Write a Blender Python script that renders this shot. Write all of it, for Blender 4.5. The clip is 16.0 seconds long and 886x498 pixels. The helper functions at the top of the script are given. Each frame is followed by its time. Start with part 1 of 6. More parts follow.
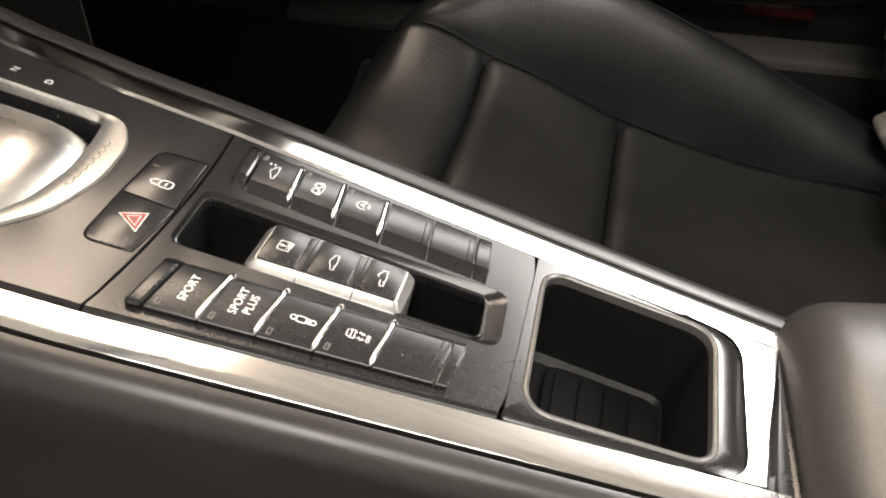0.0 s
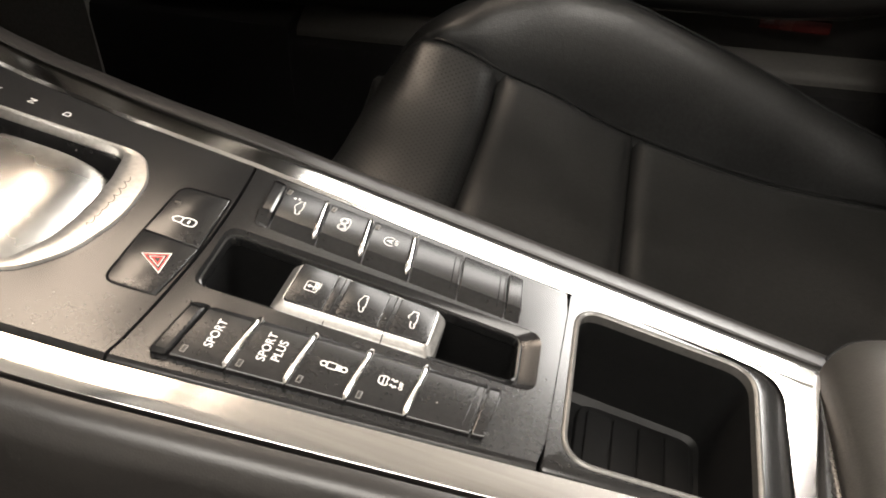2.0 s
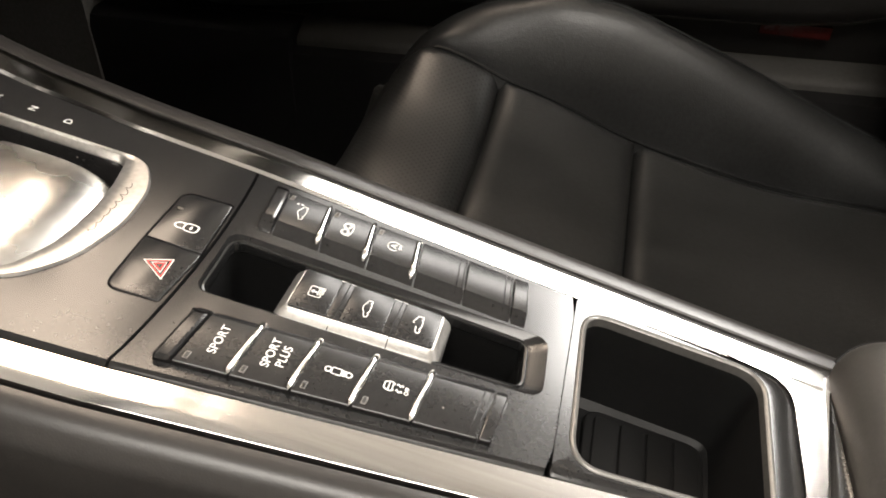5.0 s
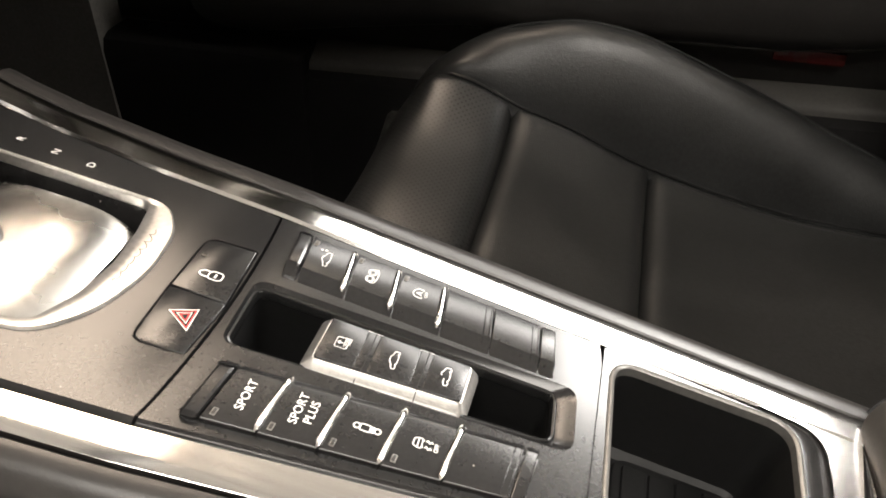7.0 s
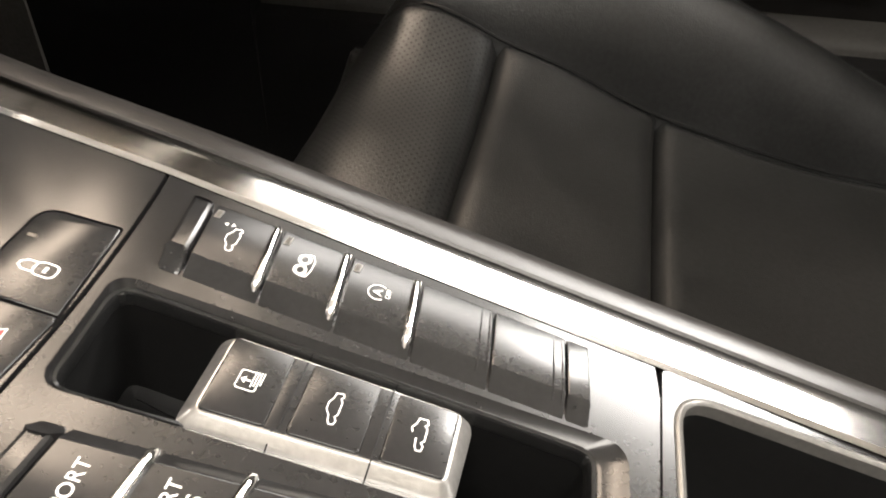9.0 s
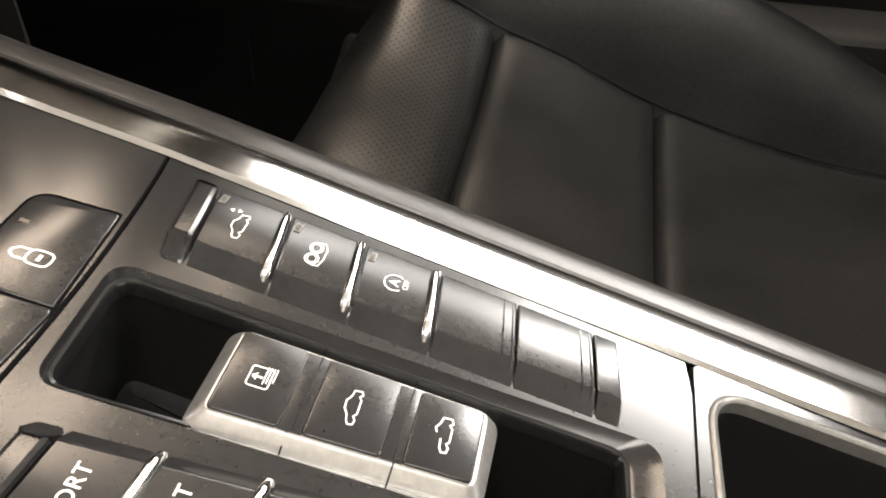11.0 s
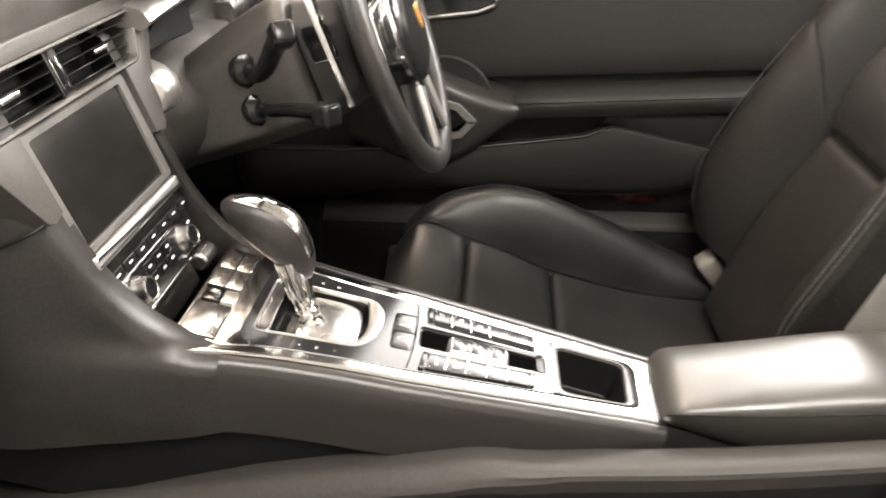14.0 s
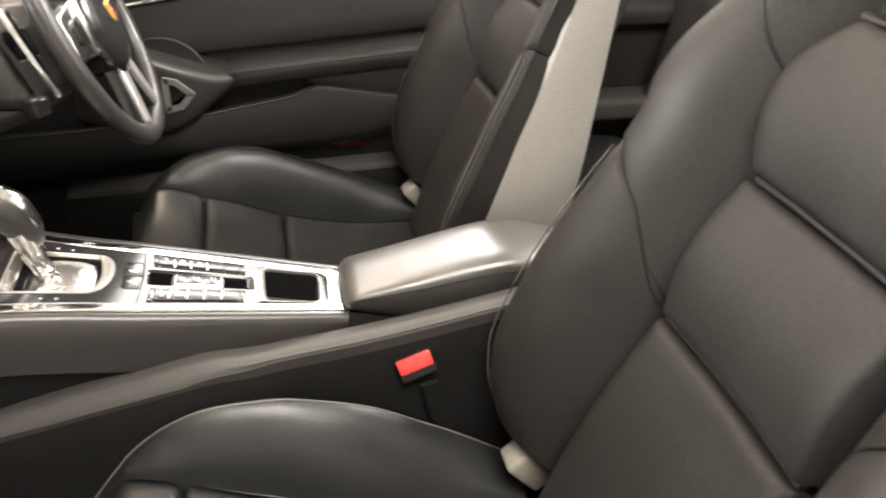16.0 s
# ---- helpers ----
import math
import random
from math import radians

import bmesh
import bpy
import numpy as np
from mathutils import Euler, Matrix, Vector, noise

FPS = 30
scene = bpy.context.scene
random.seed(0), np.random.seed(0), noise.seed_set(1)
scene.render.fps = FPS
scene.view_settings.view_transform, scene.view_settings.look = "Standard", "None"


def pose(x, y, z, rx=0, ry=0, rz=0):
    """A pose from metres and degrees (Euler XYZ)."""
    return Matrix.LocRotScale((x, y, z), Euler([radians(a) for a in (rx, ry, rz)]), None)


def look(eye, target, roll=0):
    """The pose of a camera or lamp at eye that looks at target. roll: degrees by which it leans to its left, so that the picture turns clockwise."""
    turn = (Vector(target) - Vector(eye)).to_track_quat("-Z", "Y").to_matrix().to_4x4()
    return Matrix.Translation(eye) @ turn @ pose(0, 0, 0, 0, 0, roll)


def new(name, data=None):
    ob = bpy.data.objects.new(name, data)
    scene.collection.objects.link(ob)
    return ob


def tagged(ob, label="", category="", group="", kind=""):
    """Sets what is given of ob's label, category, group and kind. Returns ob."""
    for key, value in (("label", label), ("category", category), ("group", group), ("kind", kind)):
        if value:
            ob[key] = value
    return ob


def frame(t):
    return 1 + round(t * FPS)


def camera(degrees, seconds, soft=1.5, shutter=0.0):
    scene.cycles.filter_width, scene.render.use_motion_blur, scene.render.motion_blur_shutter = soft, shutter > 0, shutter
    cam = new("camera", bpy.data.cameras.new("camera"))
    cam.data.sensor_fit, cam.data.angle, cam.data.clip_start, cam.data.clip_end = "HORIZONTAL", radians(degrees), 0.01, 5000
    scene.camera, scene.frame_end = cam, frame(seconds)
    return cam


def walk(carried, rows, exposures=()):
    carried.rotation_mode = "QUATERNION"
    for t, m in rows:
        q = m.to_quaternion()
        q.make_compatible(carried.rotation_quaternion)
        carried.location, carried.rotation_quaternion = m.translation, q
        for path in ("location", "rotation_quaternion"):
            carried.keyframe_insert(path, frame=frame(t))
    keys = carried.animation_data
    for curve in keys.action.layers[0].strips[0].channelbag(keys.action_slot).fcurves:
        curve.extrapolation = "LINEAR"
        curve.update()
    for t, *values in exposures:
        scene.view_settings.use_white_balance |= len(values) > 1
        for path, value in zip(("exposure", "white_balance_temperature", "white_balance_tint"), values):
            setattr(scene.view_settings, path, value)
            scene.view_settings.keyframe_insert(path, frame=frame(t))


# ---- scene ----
# Console frame: x to the car's rear, y to the driver's side, z out of the console's top face.
TILT = 11.0
CON = pose(0, 0, 0.5, 0, TILT, 0)
WORLD = Matrix.Identity(4)
cam = camera(59.3, 16.0, soft=1.8, shutter=0.4)
PATH = [
    (0, (0.1233, -0.2228, 0.2161), (0.0821, 0.5381, -0.4314), 16.49),
    (0.5, (0.1142, -0.2155, 0.2191), (0.0706, 0.5477, -0.4256), 16.14),
    (1, (0.1095, -0.2126, 0.2170), (0.0648, 0.5527, -0.4252), 15.98),
    (1.5, (0.1080, -0.2136, 0.2164), (0.0660, 0.5515, -0.4260), 16.45),
    (2, (0.1079, -0.2103, 0.2171), (0.0611, 0.5547, -0.4253), 16.07),
    (2.5, (0.1077, -0.2066, 0.2164), (0.0605, 0.5586, -0.4258), 15.96),
    (3, (0.1126, -0.2051, 0.2174), (0.0645, 0.5604, -0.4243), 15.56),
    (3.5, (0.1107, -0.2028, 0.2124), (0.0640, 0.5640, -0.4278), 15.47),
    (6, (0.1015, -0.2139, 0.2172), (0.0450, 0.5629, -0.4099), 15.44),
    (6.5, (0.0940, -0.2061, 0.2208), (0.0352, 0.5728, -0.4035), 15.44),
    (7, (0.0942, -0.2012, 0.2197), (0.0313, 0.5801, -0.4012), 15.05),
    (7.5, (0.0990, -0.1989, 0.2191), (0.0349, 0.5807, -0.4039), 14.67),
    (8, (0.0962, -0.1830, 0.2143), (0.0362, 0.5942, -0.4121), 14.73),
    (8.5, (0.0899, -0.1359, 0.1850), (0.0483, 0.6339, -0.4520), 15.50),
    (9, (0.0867, -0.1078, 0.1512), (0.0707, 0.6476, -0.5039), 16.84),
    (9.5, (0.0787, -0.0948, 0.1381), (0.0773, 0.6519, -0.5269), 17.76),
    (9.7, (0.0765, -0.0933, 0.1357), (0.0781, 0.6528, -0.5301), 18.03),
    (11.8, (0.0771, -0.1252, 0.1559), (0.0812, 0.6423, -0.4851), 17.42),
    (12, (0.0754, -0.1465, 0.1644), (0.0745, 0.6386, -0.4549), 16.29),
    (12.2, (0.0703, -0.1724, 0.1798), (0.0562, 0.6352, -0.4098), 14.54),
    (12.5, (0.0620, -0.2225, 0.2006), (0.0541, 0.6106, -0.3526), 14.44),
    (12.8, (0.0481, -0.3046, 0.2259), (0.0332, 0.5499, -0.2935), 15.17),
    (13, (0.0343, -0.3653, 0.2514), (0.0183, 0.4952, -0.2579), 15.81),
    (13.2, (0.0278, -0.4272, 0.2923), (-0.0053, 0.4398, -0.2049), 15.55),
    (13.5, (0.0174, -0.5021, 0.3886), (-0.0134, 0.3686, -0.1022), 14.00),
    (13.6, (0.0166, -0.5314, 0.4100), (-0.0135, 0.3404, -0.0790), 13.36),
    (14, (-0.0193, -0.6604, 0.4715), (0.0178, 0.2147, -0.0111), 14.46),
    (14.5, (-0.0277, -0.7626, 0.5309), (0.1000, 0.1138, 0.0665), 15.24),
    (15, (0.0180, -0.8170, 0.5416), (0.1767, 0.0523, 0.0735), 14.60),
    (15.2, (0.0306, -0.8330, 0.5468), (0.2058, 0.0318, 0.0763), 14.14),
    (15.5, (0.0457, -0.8593, 0.5654), (0.2562, -0.0035, 0.0930), 14.12),
    (16, (0.0761, -0.8935, 0.5912), (0.3681, -0.0650, 0.1134), 13.90),]
walk(cam, [(t, CON @ look(eye, target, roll)) for t, eye, target, roll in PATH],
     exposures=[(0, 0.57), (3, 0.57), (7, 0.74), (8, 0.86), (8.5, 0.98), (9, 1.04), (11.8, 0.74), (12.0, 0.70), (12.5, 0.97), (13, 1.14), (14, 1.34), (15, 1.58), (15.5, 1.56), (16, 1.52)])

# ---- light: unseen area lights, placed by highlights or added as fill ----
hall_world = bpy.data.worlds.new("hall")
scene.world = hall_world
hall_world.use_nodes = True
hall_world.node_tree.nodes["Background"].inputs[0].default_value = (0.9, 0.95, 1.0, 1)
hall_world.node_tree.nodes["Background"].inputs[1].default_value = 0.05


def overhead_light(x, y, wide, deep, watts, color):
    """An unseen area light at ceiling height, facing down."""
    data = bpy.data.lights.new("unseen_light", "AREA")
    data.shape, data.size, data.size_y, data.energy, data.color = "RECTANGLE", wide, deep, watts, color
    lamp = new("unseen_light", data)
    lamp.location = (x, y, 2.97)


# Placed by the highlights in the rear panel and rails.
overhead_light(2.10, 3.25, 2.00, 1.40, 230, (1.0, 0.96, 0.91))
# Added from the rear so that the backrests shade the cushions.
overhead_light(3.60, 0.90, 1.80, 1.90, 235, (1.0, 0.96, 0.91))
# Placed by the highlights along the rails and panels.
overhead_light(0.30, 3.62, 1.58, 1.30, 52, (1.0, 0.96, 0.91))
overhead_light(-0.80, 1.70, 1.05, 1.15, 46, (1.0, 0.80, 0.62))
# Fill added from the open door's side.
overhead_light(0.50, -1.55, 1.6, 1.2, 66, (1.0, 0.94, 0.86))

# ---- materials ----


def material(name, color, rough, metal=0.0, grain=0.0, grain_size=0.002, stain=0.15, stain_size=0.05, coat=0.0,
             rough_var=0.08, spec=0.5, voronoi=False, stretch=(1, 1, 1), mottle=0.12):
    m = bpy.data.materials.new(name)
    m.use_nodes = True
    n, l = m.node_tree.nodes, m.node_tree.links
    bsdf = n["Principled BSDF"]
    bsdf.inputs["Metallic"].default_value = metal
    bsdf.inputs["Specular IOR Level"].default_value = spec
    bsdf.inputs["Coat Weight"].default_value = coat
    bsdf.inputs["Coat Roughness"].default_value = 0.12
    geo = n.new("ShaderNodeTexCoord")
    mp = n.new("ShaderNodeMapping")
    mp.inputs["Scale"].default_value = stretch
    l.new(geo.outputs["Object"], mp.inputs[0])
    big = n.new("ShaderNodeTexNoise")
    big.inputs["Scale"].default_value, big.inputs["Detail"].default_value = 1 / stain_size, 4
    l.new(mp.outputs[0], big.inputs[0])
    mix = n.new("ShaderNodeMix")
    mix.data_type = "RGBA"
    mix.inputs[6].default_value = (*[c * (1 - stain) for c in color], 1)
    mix.inputs[7].default_value = (*[min(1, c * (1 + stain)) for c in color], 1)
    l.new(big.outputs[0], mix.inputs[0])
    fine = n.new("ShaderNodeTexNoise")
    fine.inputs["Scale"].default_value, fine.inputs["Detail"].default_value = 0.35 / max(grain_size, 0.0006), 5
    l.new(mp.outputs[0], fine.inputs[0])
    spread = n.new("ShaderNodeMapRange")
    spread.inputs[1].default_value, spread.inputs[2].default_value = 0.3, 0.7
    spread.inputs[3].default_value, spread.inputs[4].default_value = 1 - mottle, 1 + mottle
    l.new(fine.outputs[0], spread.inputs[0])
    tone = n.new("ShaderNodeVectorMath")
    tone.operation = "SCALE"
    l.new(mix.outputs[2], tone.inputs[0])
    l.new(spread.outputs[0], tone.inputs["Scale"])
    l.new(tone.outputs[0], bsdf.inputs["Base Color"])
    mr = n.new("ShaderNodeMapRange")
    mr.inputs[1].default_value, mr.inputs[2].default_value = 0.3, 0.7
    mr.inputs[3].default_value, mr.inputs[4].default_value = max(0.02, rough - rough_var), min(1, rough + rough_var)
    l.new(big.outputs[0], mr.inputs[0])
    l.new(mr.outputs[0], bsdf.inputs["Roughness"])
    if grain:
        tex = n.new("ShaderNodeTexVoronoi" if voronoi else "ShaderNodeTexNoise")
        tex.inputs["Scale"].default_value = 1 / grain_size
        if not voronoi:
            tex.inputs["Detail"].default_value = 3
        l.new(mp.outputs[0], tex.inputs["Vector"])
        bump = n.new("ShaderNodeBump")
        bump.inputs["Strength"].default_value, bump.inputs["Distance"].default_value = grain, grain_size * 0.3
        l.new(tex.outputs[0], bump.inputs["Height"])
        l.new(bump.outputs[0], bsdf.inputs["Normal"])
    return m


def dusty(m, pitch=0.007):
    """Adds sparse pale dust specks to a material."""
    n, l = m.node_tree.nodes, m.node_tree.links
    bsdf = n["Principled BSDF"]
    tc = n.new("ShaderNodeTexCoord")
    vor = n.new("ShaderNodeTexVoronoi")
    vor.inputs["Scale"].default_value = 1 / pitch
    l.new(tc.outputs["Object"], vor.inputs["Vector"])
    size = n.new("ShaderNodeMapRange")
    size.inputs[1].default_value, size.inputs[2].default_value = 0.060, 0.035
    l.new(vor.outputs["Distance"], size.inputs[0])
    few = n.new("ShaderNodeMapRange")
    few.inputs[1].default_value, few.inputs[2].default_value = 0.86, 0.88
    apart = n.new("ShaderNodeSeparateColor")
    l.new(vor.outputs["Color"], apart.inputs[0])
    l.new(apart.outputs[0], few.inputs[0])
    both = n.new("ShaderNodeMath")
    both.operation = "MULTIPLY"
    l.new(size.outputs[0], both.inputs[0])
    l.new(few.outputs[0], both.inputs[1])
    mix = n.new("ShaderNodeMix")
    mix.data_type = "RGBA"
    mix.inputs[7].default_value = (0.32, 0.30, 0.27, 1)
    l.new(both.outputs[0], mix.inputs[0])
    l.new(bsdf.inputs["Base Color"].links[0].from_socket, mix.inputs[6])
    l.new(mix.outputs[2], bsdf.inputs["Base Color"])


def perforated(name, base, lean=0.0, pitch=200, dark=0.22, tone=0.003):
    """The leather with a grid of punched holes; lean: degrees by which the panel stands up from the level."""
    m = base.copy()
    m.name = name
    n, l = m.node_tree.nodes, m.node_tree.links
    bsdf = n["Principled BSDF"]
    vor = n.new("ShaderNodeTexVoronoi")
    vor.inputs["Scale"].default_value, vor.inputs["Randomness"].default_value = pitch, 0.0
    vor.voronoi_dimensions = "2D"
    tc = n.new("ShaderNodeTexCoord")
    rot = n.new("ShaderNodeMapping")
    rot.inputs["Rotation"].default_value = (0, radians(lean), radians(45))
    l.new(tc.outputs["Object"], rot.inputs[0])
    l.new(rot.outputs[0], vor.inputs["Vector"])
    ramp = n.new("ShaderNodeMapRange")
    ramp.inputs[1].default_value, ramp.inputs[2].default_value = 0.17, 0.25
    l.new(vor.outputs["Distance"], ramp.inputs[0])
    old = bsdf.inputs["Base Color"].links[0].from_socket
    mix = n.new("ShaderNodeMix")
    mix.data_type = "RGBA"
    mix.inputs[6].default_value = (tone, tone, tone, 1)
    l.new(ramp.outputs[0], mix.inputs[0])
    l.new(old, mix.inputs[7])
    l.new(mix.outputs[2], bsdf.inputs["Base Color"])
    gloss = n.new("ShaderNodeMapRange")
    gloss.inputs[3].default_value, gloss.inputs[4].default_value = dark, bsdf.inputs["Specular IOR Level"].default_value
    l.new(ramp.outputs[0], gloss.inputs[0])
    l.new(gloss.outputs[0], bsdf.inputs["Specular IOR Level"])
    return m


FRAME_GREY = material("grey_satin_metal", (0.17, 0.165, 0.155), 0.38, metal=0.5, grain=0.05, grain_size=0.0008)
LEATHER = material("black_leather", (0.021, 0.019, 0.0175), 0.38, grain=0.16, grain_size=0.0010, voronoi=True, stain=0.18, mottle=0.25)
ROLL_LEATHER = material("rolled_leather", (0.021, 0.019, 0.0175), 0.34, rough_var=0.04, grain=0.11, grain_size=0.0010, voronoi=True, spec=0.55)
SEAT_LEATHER = material("seat_leather", (0.0150, 0.0153, 0.0151), 0.38, grain=0.30, grain_size=0.0015, voronoi=True, stain=0.22, stain_size=0.09, mottle=0.3)
PERFORATED = perforated("perforated_leather", SEAT_LEATHER, 0.0, 210, 0.29, 0.0045)
BACK_LEATHER = material("backrest_leather", (0.0180, 0.0163, 0.0148), 0.52, grain=0.28, grain_size=0.0015, voronoi=True, stain=0.2, stain_size=0.09, mottle=0.25, spec=0.22)
INSERT_LEATHER = material("insert_leather", (0.0165, 0.0150, 0.0136), 0.58, grain=0.34, grain_size=0.0015, voronoi=True, stain=0.2, stain_size=0.09, mottle=0.3, spec=0.24)
BACK_PERFORATED = perforated("perforated_back_leather", INSERT_LEATHER, 68, 300, 0.18, 0.011)
ARM_LEATHER = material("armrest_leather", (0.042, 0.039, 0.035), 0.36, spec=1.0, grain=0.14, grain_size=0.0009, voronoi=True)
DOOR_SKIN = material("door_skin", (0.016, 0.0148, 0.0138), 0.58, grain=0.3, grain_size=0.0015, voronoi=True, spec=0.28)
DASH_SKIN = material("dash_skin", (0.058, 0.054, 0.049), 0.44, grain=0.4, grain_size=0.0015, voronoi=True)
SATIN = material("satin_black_lacquer", (0.014, 0.0135, 0.0135), 0.185, stain=0.14, rough_var=0.012, grain=0.01, grain_size=0.0008, spec=0.43)
SOFT = material("soft_touch_black", (0.014, 0.0135, 0.0135), 0.20, rough_var=0.010, stain=0.10, stain_size=0.03, grain=0.008, grain_size=0.0006, spec=0.42)
GLOSS = material("gloss_black", (0.010, 0.010, 0.010), 0.16, rough_var=0.05)
for gathering in (SATIN, SOFT, GLOSS):
    dusty(gathering)
PLASTIC = material("grained_plastic", (0.022, 0.021, 0.020), 0.5, grain=0.3, grain_size=0.0012)
SLOT_LINER = material("slot_liner", (0.006, 0.006, 0.006), 0.6, grain=0.1, grain_size=0.001, spec=0.16)
DEEP = material("dark_liner", (0.008, 0.008, 0.008), 0.45, grain=0.1, grain_size=0.001, spec=0.25)
RUBBER = material("rubber_mat", (0.005, 0.005, 0.005), 0.65, grain=0.3, grain_size=0.001, spec=0.18)
ALU = material("brushed_aluminium", (0.60, 0.585, 0.565), 0.14, metal=1.0, grain=0.02, grain_size=0.0008, stain=0.05, stretch=(0.03, 1, 1), rough_var=0.02)
SILVER = material("silver_paint", (0.56, 0.545, 0.52), 0.30, metal=0.85, rough_var=0.03, stain=0.04, grain=0.03, grain_size=0.0008)
CHROME = material("chrome", (0.82, 0.81, 0.79), 0.13, metal=1.0, stain=0.02, rough_var=0.04)
PRINT = material("white_print", (0.80, 0.78, 0.74), 0.5, stain=0.04)
RED_PRINT = material("red_print", (0.55, 0.03, 0.03), 0.45, stain=0.05)
LED = material("lamp_window", (0.055, 0.048, 0.040), 0.3)
DARK_LED = material("dark_lamp_window", (0.012, 0.011, 0.010), 0.3)
RED = material("red_button", (0.75, 0.035, 0.03), 0.35, stain=0.05)
REFLECTOR = material("red_reflector", (0.055, 0.008, 0.007), 0.25, grain=0.3, grain_size=0.003, voronoi=True)
SILL = material("grey_sill_plastic", (0.036, 0.034, 0.031), 0.66, grain=0.3, grain_size=0.0015, spec=0.25)
SHELL = material("grey_seat_shell", (0.21, 0.20, 0.183), 0.5, grain=0.1, grain_size=0.001, stain=0.06, stain_size=0.2)
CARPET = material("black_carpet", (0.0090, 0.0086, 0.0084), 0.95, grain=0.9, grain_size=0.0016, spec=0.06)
# Floor and kick carpet colours raised to stand in for missing footwell light.
LIT_CARPET = material("lit_carpet", (0.042, 0.040, 0.038), 0.95, grain=0.9, grain_size=0.0016, spec=0.1)
KICK = material("lit_kick_carpet", (0.10, 0.094, 0.086), 0.95, grain=0.9, grain_size=0.0016, spec=0.1)
PALE = material("pale_hinge_plastic", (0.22, 0.205, 0.18), 0.40, stain=0.12, stain_size=0.02)
KEY_GREY = material("satin_key_silver", (0.58, 0.56, 0.535), 0.19, metal=1.0, rough_var=0.03, stain=0.05)
THREAD = material("grey_thread", (0.16, 0.15, 0.14), 0.7)
SCREEN = material("screen_glass", (0.012, 0.011, 0.010), 0.22, rough_var=0.03)
GOLD = material("gold_enamel", (0.80, 0.42, 0.08), 0.3, metal=0.6)
STEEL = material("brushed_steel", (0.55, 0.54, 0.52), 0.27, metal=1.0, rough_var=0.015, stain=0.04)
TUNNEL_SKIN = material("tunnel_skin", (0.040, 0.037, 0.034), 0.62, grain=0.3, grain_size=0.0013, voronoi=True, stain=0.12, spec=0.3)
CLOTH = material("dark_cloth", (0.02, 0.019, 0.018), 0.85, grain=0.6, grain_size=0.001)
BODY = material("car_paint", (0.05, 0.05, 0.055), 0.25, coat=0.8)
PLASTER = material("white_plaster", (0.62, 0.595, 0.56), 0.8, grain=0.1, grain_size=0.01, stain=0.05, stain_size=1.5)
CONCRETE = material("grey_floor", (0.20, 0.195, 0.185), 0.5, grain=0.1, grain_size=0.01, stain=0.12, stain_size=0.7)

# Glow added to light the seats from the front; no window is seen.
front_glow = bpy.data.materials.new("added_front_glow")
front_glow.use_nodes = True
front_glow.node_tree.nodes["Principled BSDF"].inputs["Emission Color"].default_value = (1.0, 0.97, 0.93, 1)
front_glow.node_tree.nodes["Principled BSDF"].inputs["Emission Strength"].default_value = 9.0

# ---- building helpers ----
BASE = {}


def finish(bm, name, mat, angle=38):
    bmesh.ops.recalc_face_normals(bm, faces=bm.faces)
    me = bpy.data.meshes.new(name)
    bm.to_mesh(me)
    bm.free()
    me.polygons.foreach_set("use_smooth", [True] * len(me.polygons))
    me.set_sharp_from_angle(angle=radians(angle))
    me.materials.append(mat)
    return me


def thing(name, label, category, m=WORLD, base=(0, 0, 0), group="", kind=""):
    """An Empty at base, given in the frame m; its parts are built in the frame m."""
    ob = new(name)
    ob.empty_display_size = 0.02
    ob.matrix_world = m @ Matrix.Translation(base)
    BASE[ob] = Vector(base)
    return tagged(ob, label, category, group, kind)


def part(name, bm, mat, parent, label="", angle=38):
    bm.transform(Matrix.Translation(-BASE[parent]))
    ob = new(name, finish(bm, name, mat, angle))
    ob.parent = parent
    BASE[ob] = BASE[parent]
    if label:
        ob["label"] = label
    return ob


def solo(name, bm, mat, label, category, m=WORLD, base=(0, 0, 0), kind="", group="", angle=38):
    bm.transform(Matrix.Translation(-Vector(base)))
    ob = new(name, finish(bm, name, mat, angle))
    ob.matrix_world = m @ Matrix.Translation(base)
    BASE[ob] = Vector(base)
    return tagged(ob, label, category, group, kind)


def loft(bm, loops, cap0=True, cap1=True, closed=True):
    rows = [[bm.verts.new(p) for p in loop] for loop in loops]
    n = len(rows[0])
    for a, b in zip(rows, rows[1:]):
        for i in range(n if closed else n - 1):
            j = (i + 1) % n
            bm.faces.new((a[i], a[j], b[j], b[i]))
    if cap0:
        bm.faces.new(rows[0])
    if cap1:
        bm.faces.new(rows[-1][::-1])
    return rows


def rounded(pts, r, n=5):
    """A closed outline with its corners rounded; r: one radius or one a corner."""
    out, k = [], len(pts)
    for i, p in enumerate(pts):
        p = Vector(p)
        a, b = Vector(pts[i - 1]) - p, Vector(pts[(i + 1) % k]) - p
        rad = r[i] if isinstance(r, (list, tuple)) else r
        half = a.angle(b) / 2
        d = min(rad / math.tan(half), a.length * 0.49, b.length * 0.49)
        p0, p1 = p + a.normalized() * d, p + b.normalized() * d
        for j in range(n + 1):
            s = j / n
            out.append((1 - s) ** 2 * p0 + 2 * s * (1 - s) * p + s * s * p1)
    return out


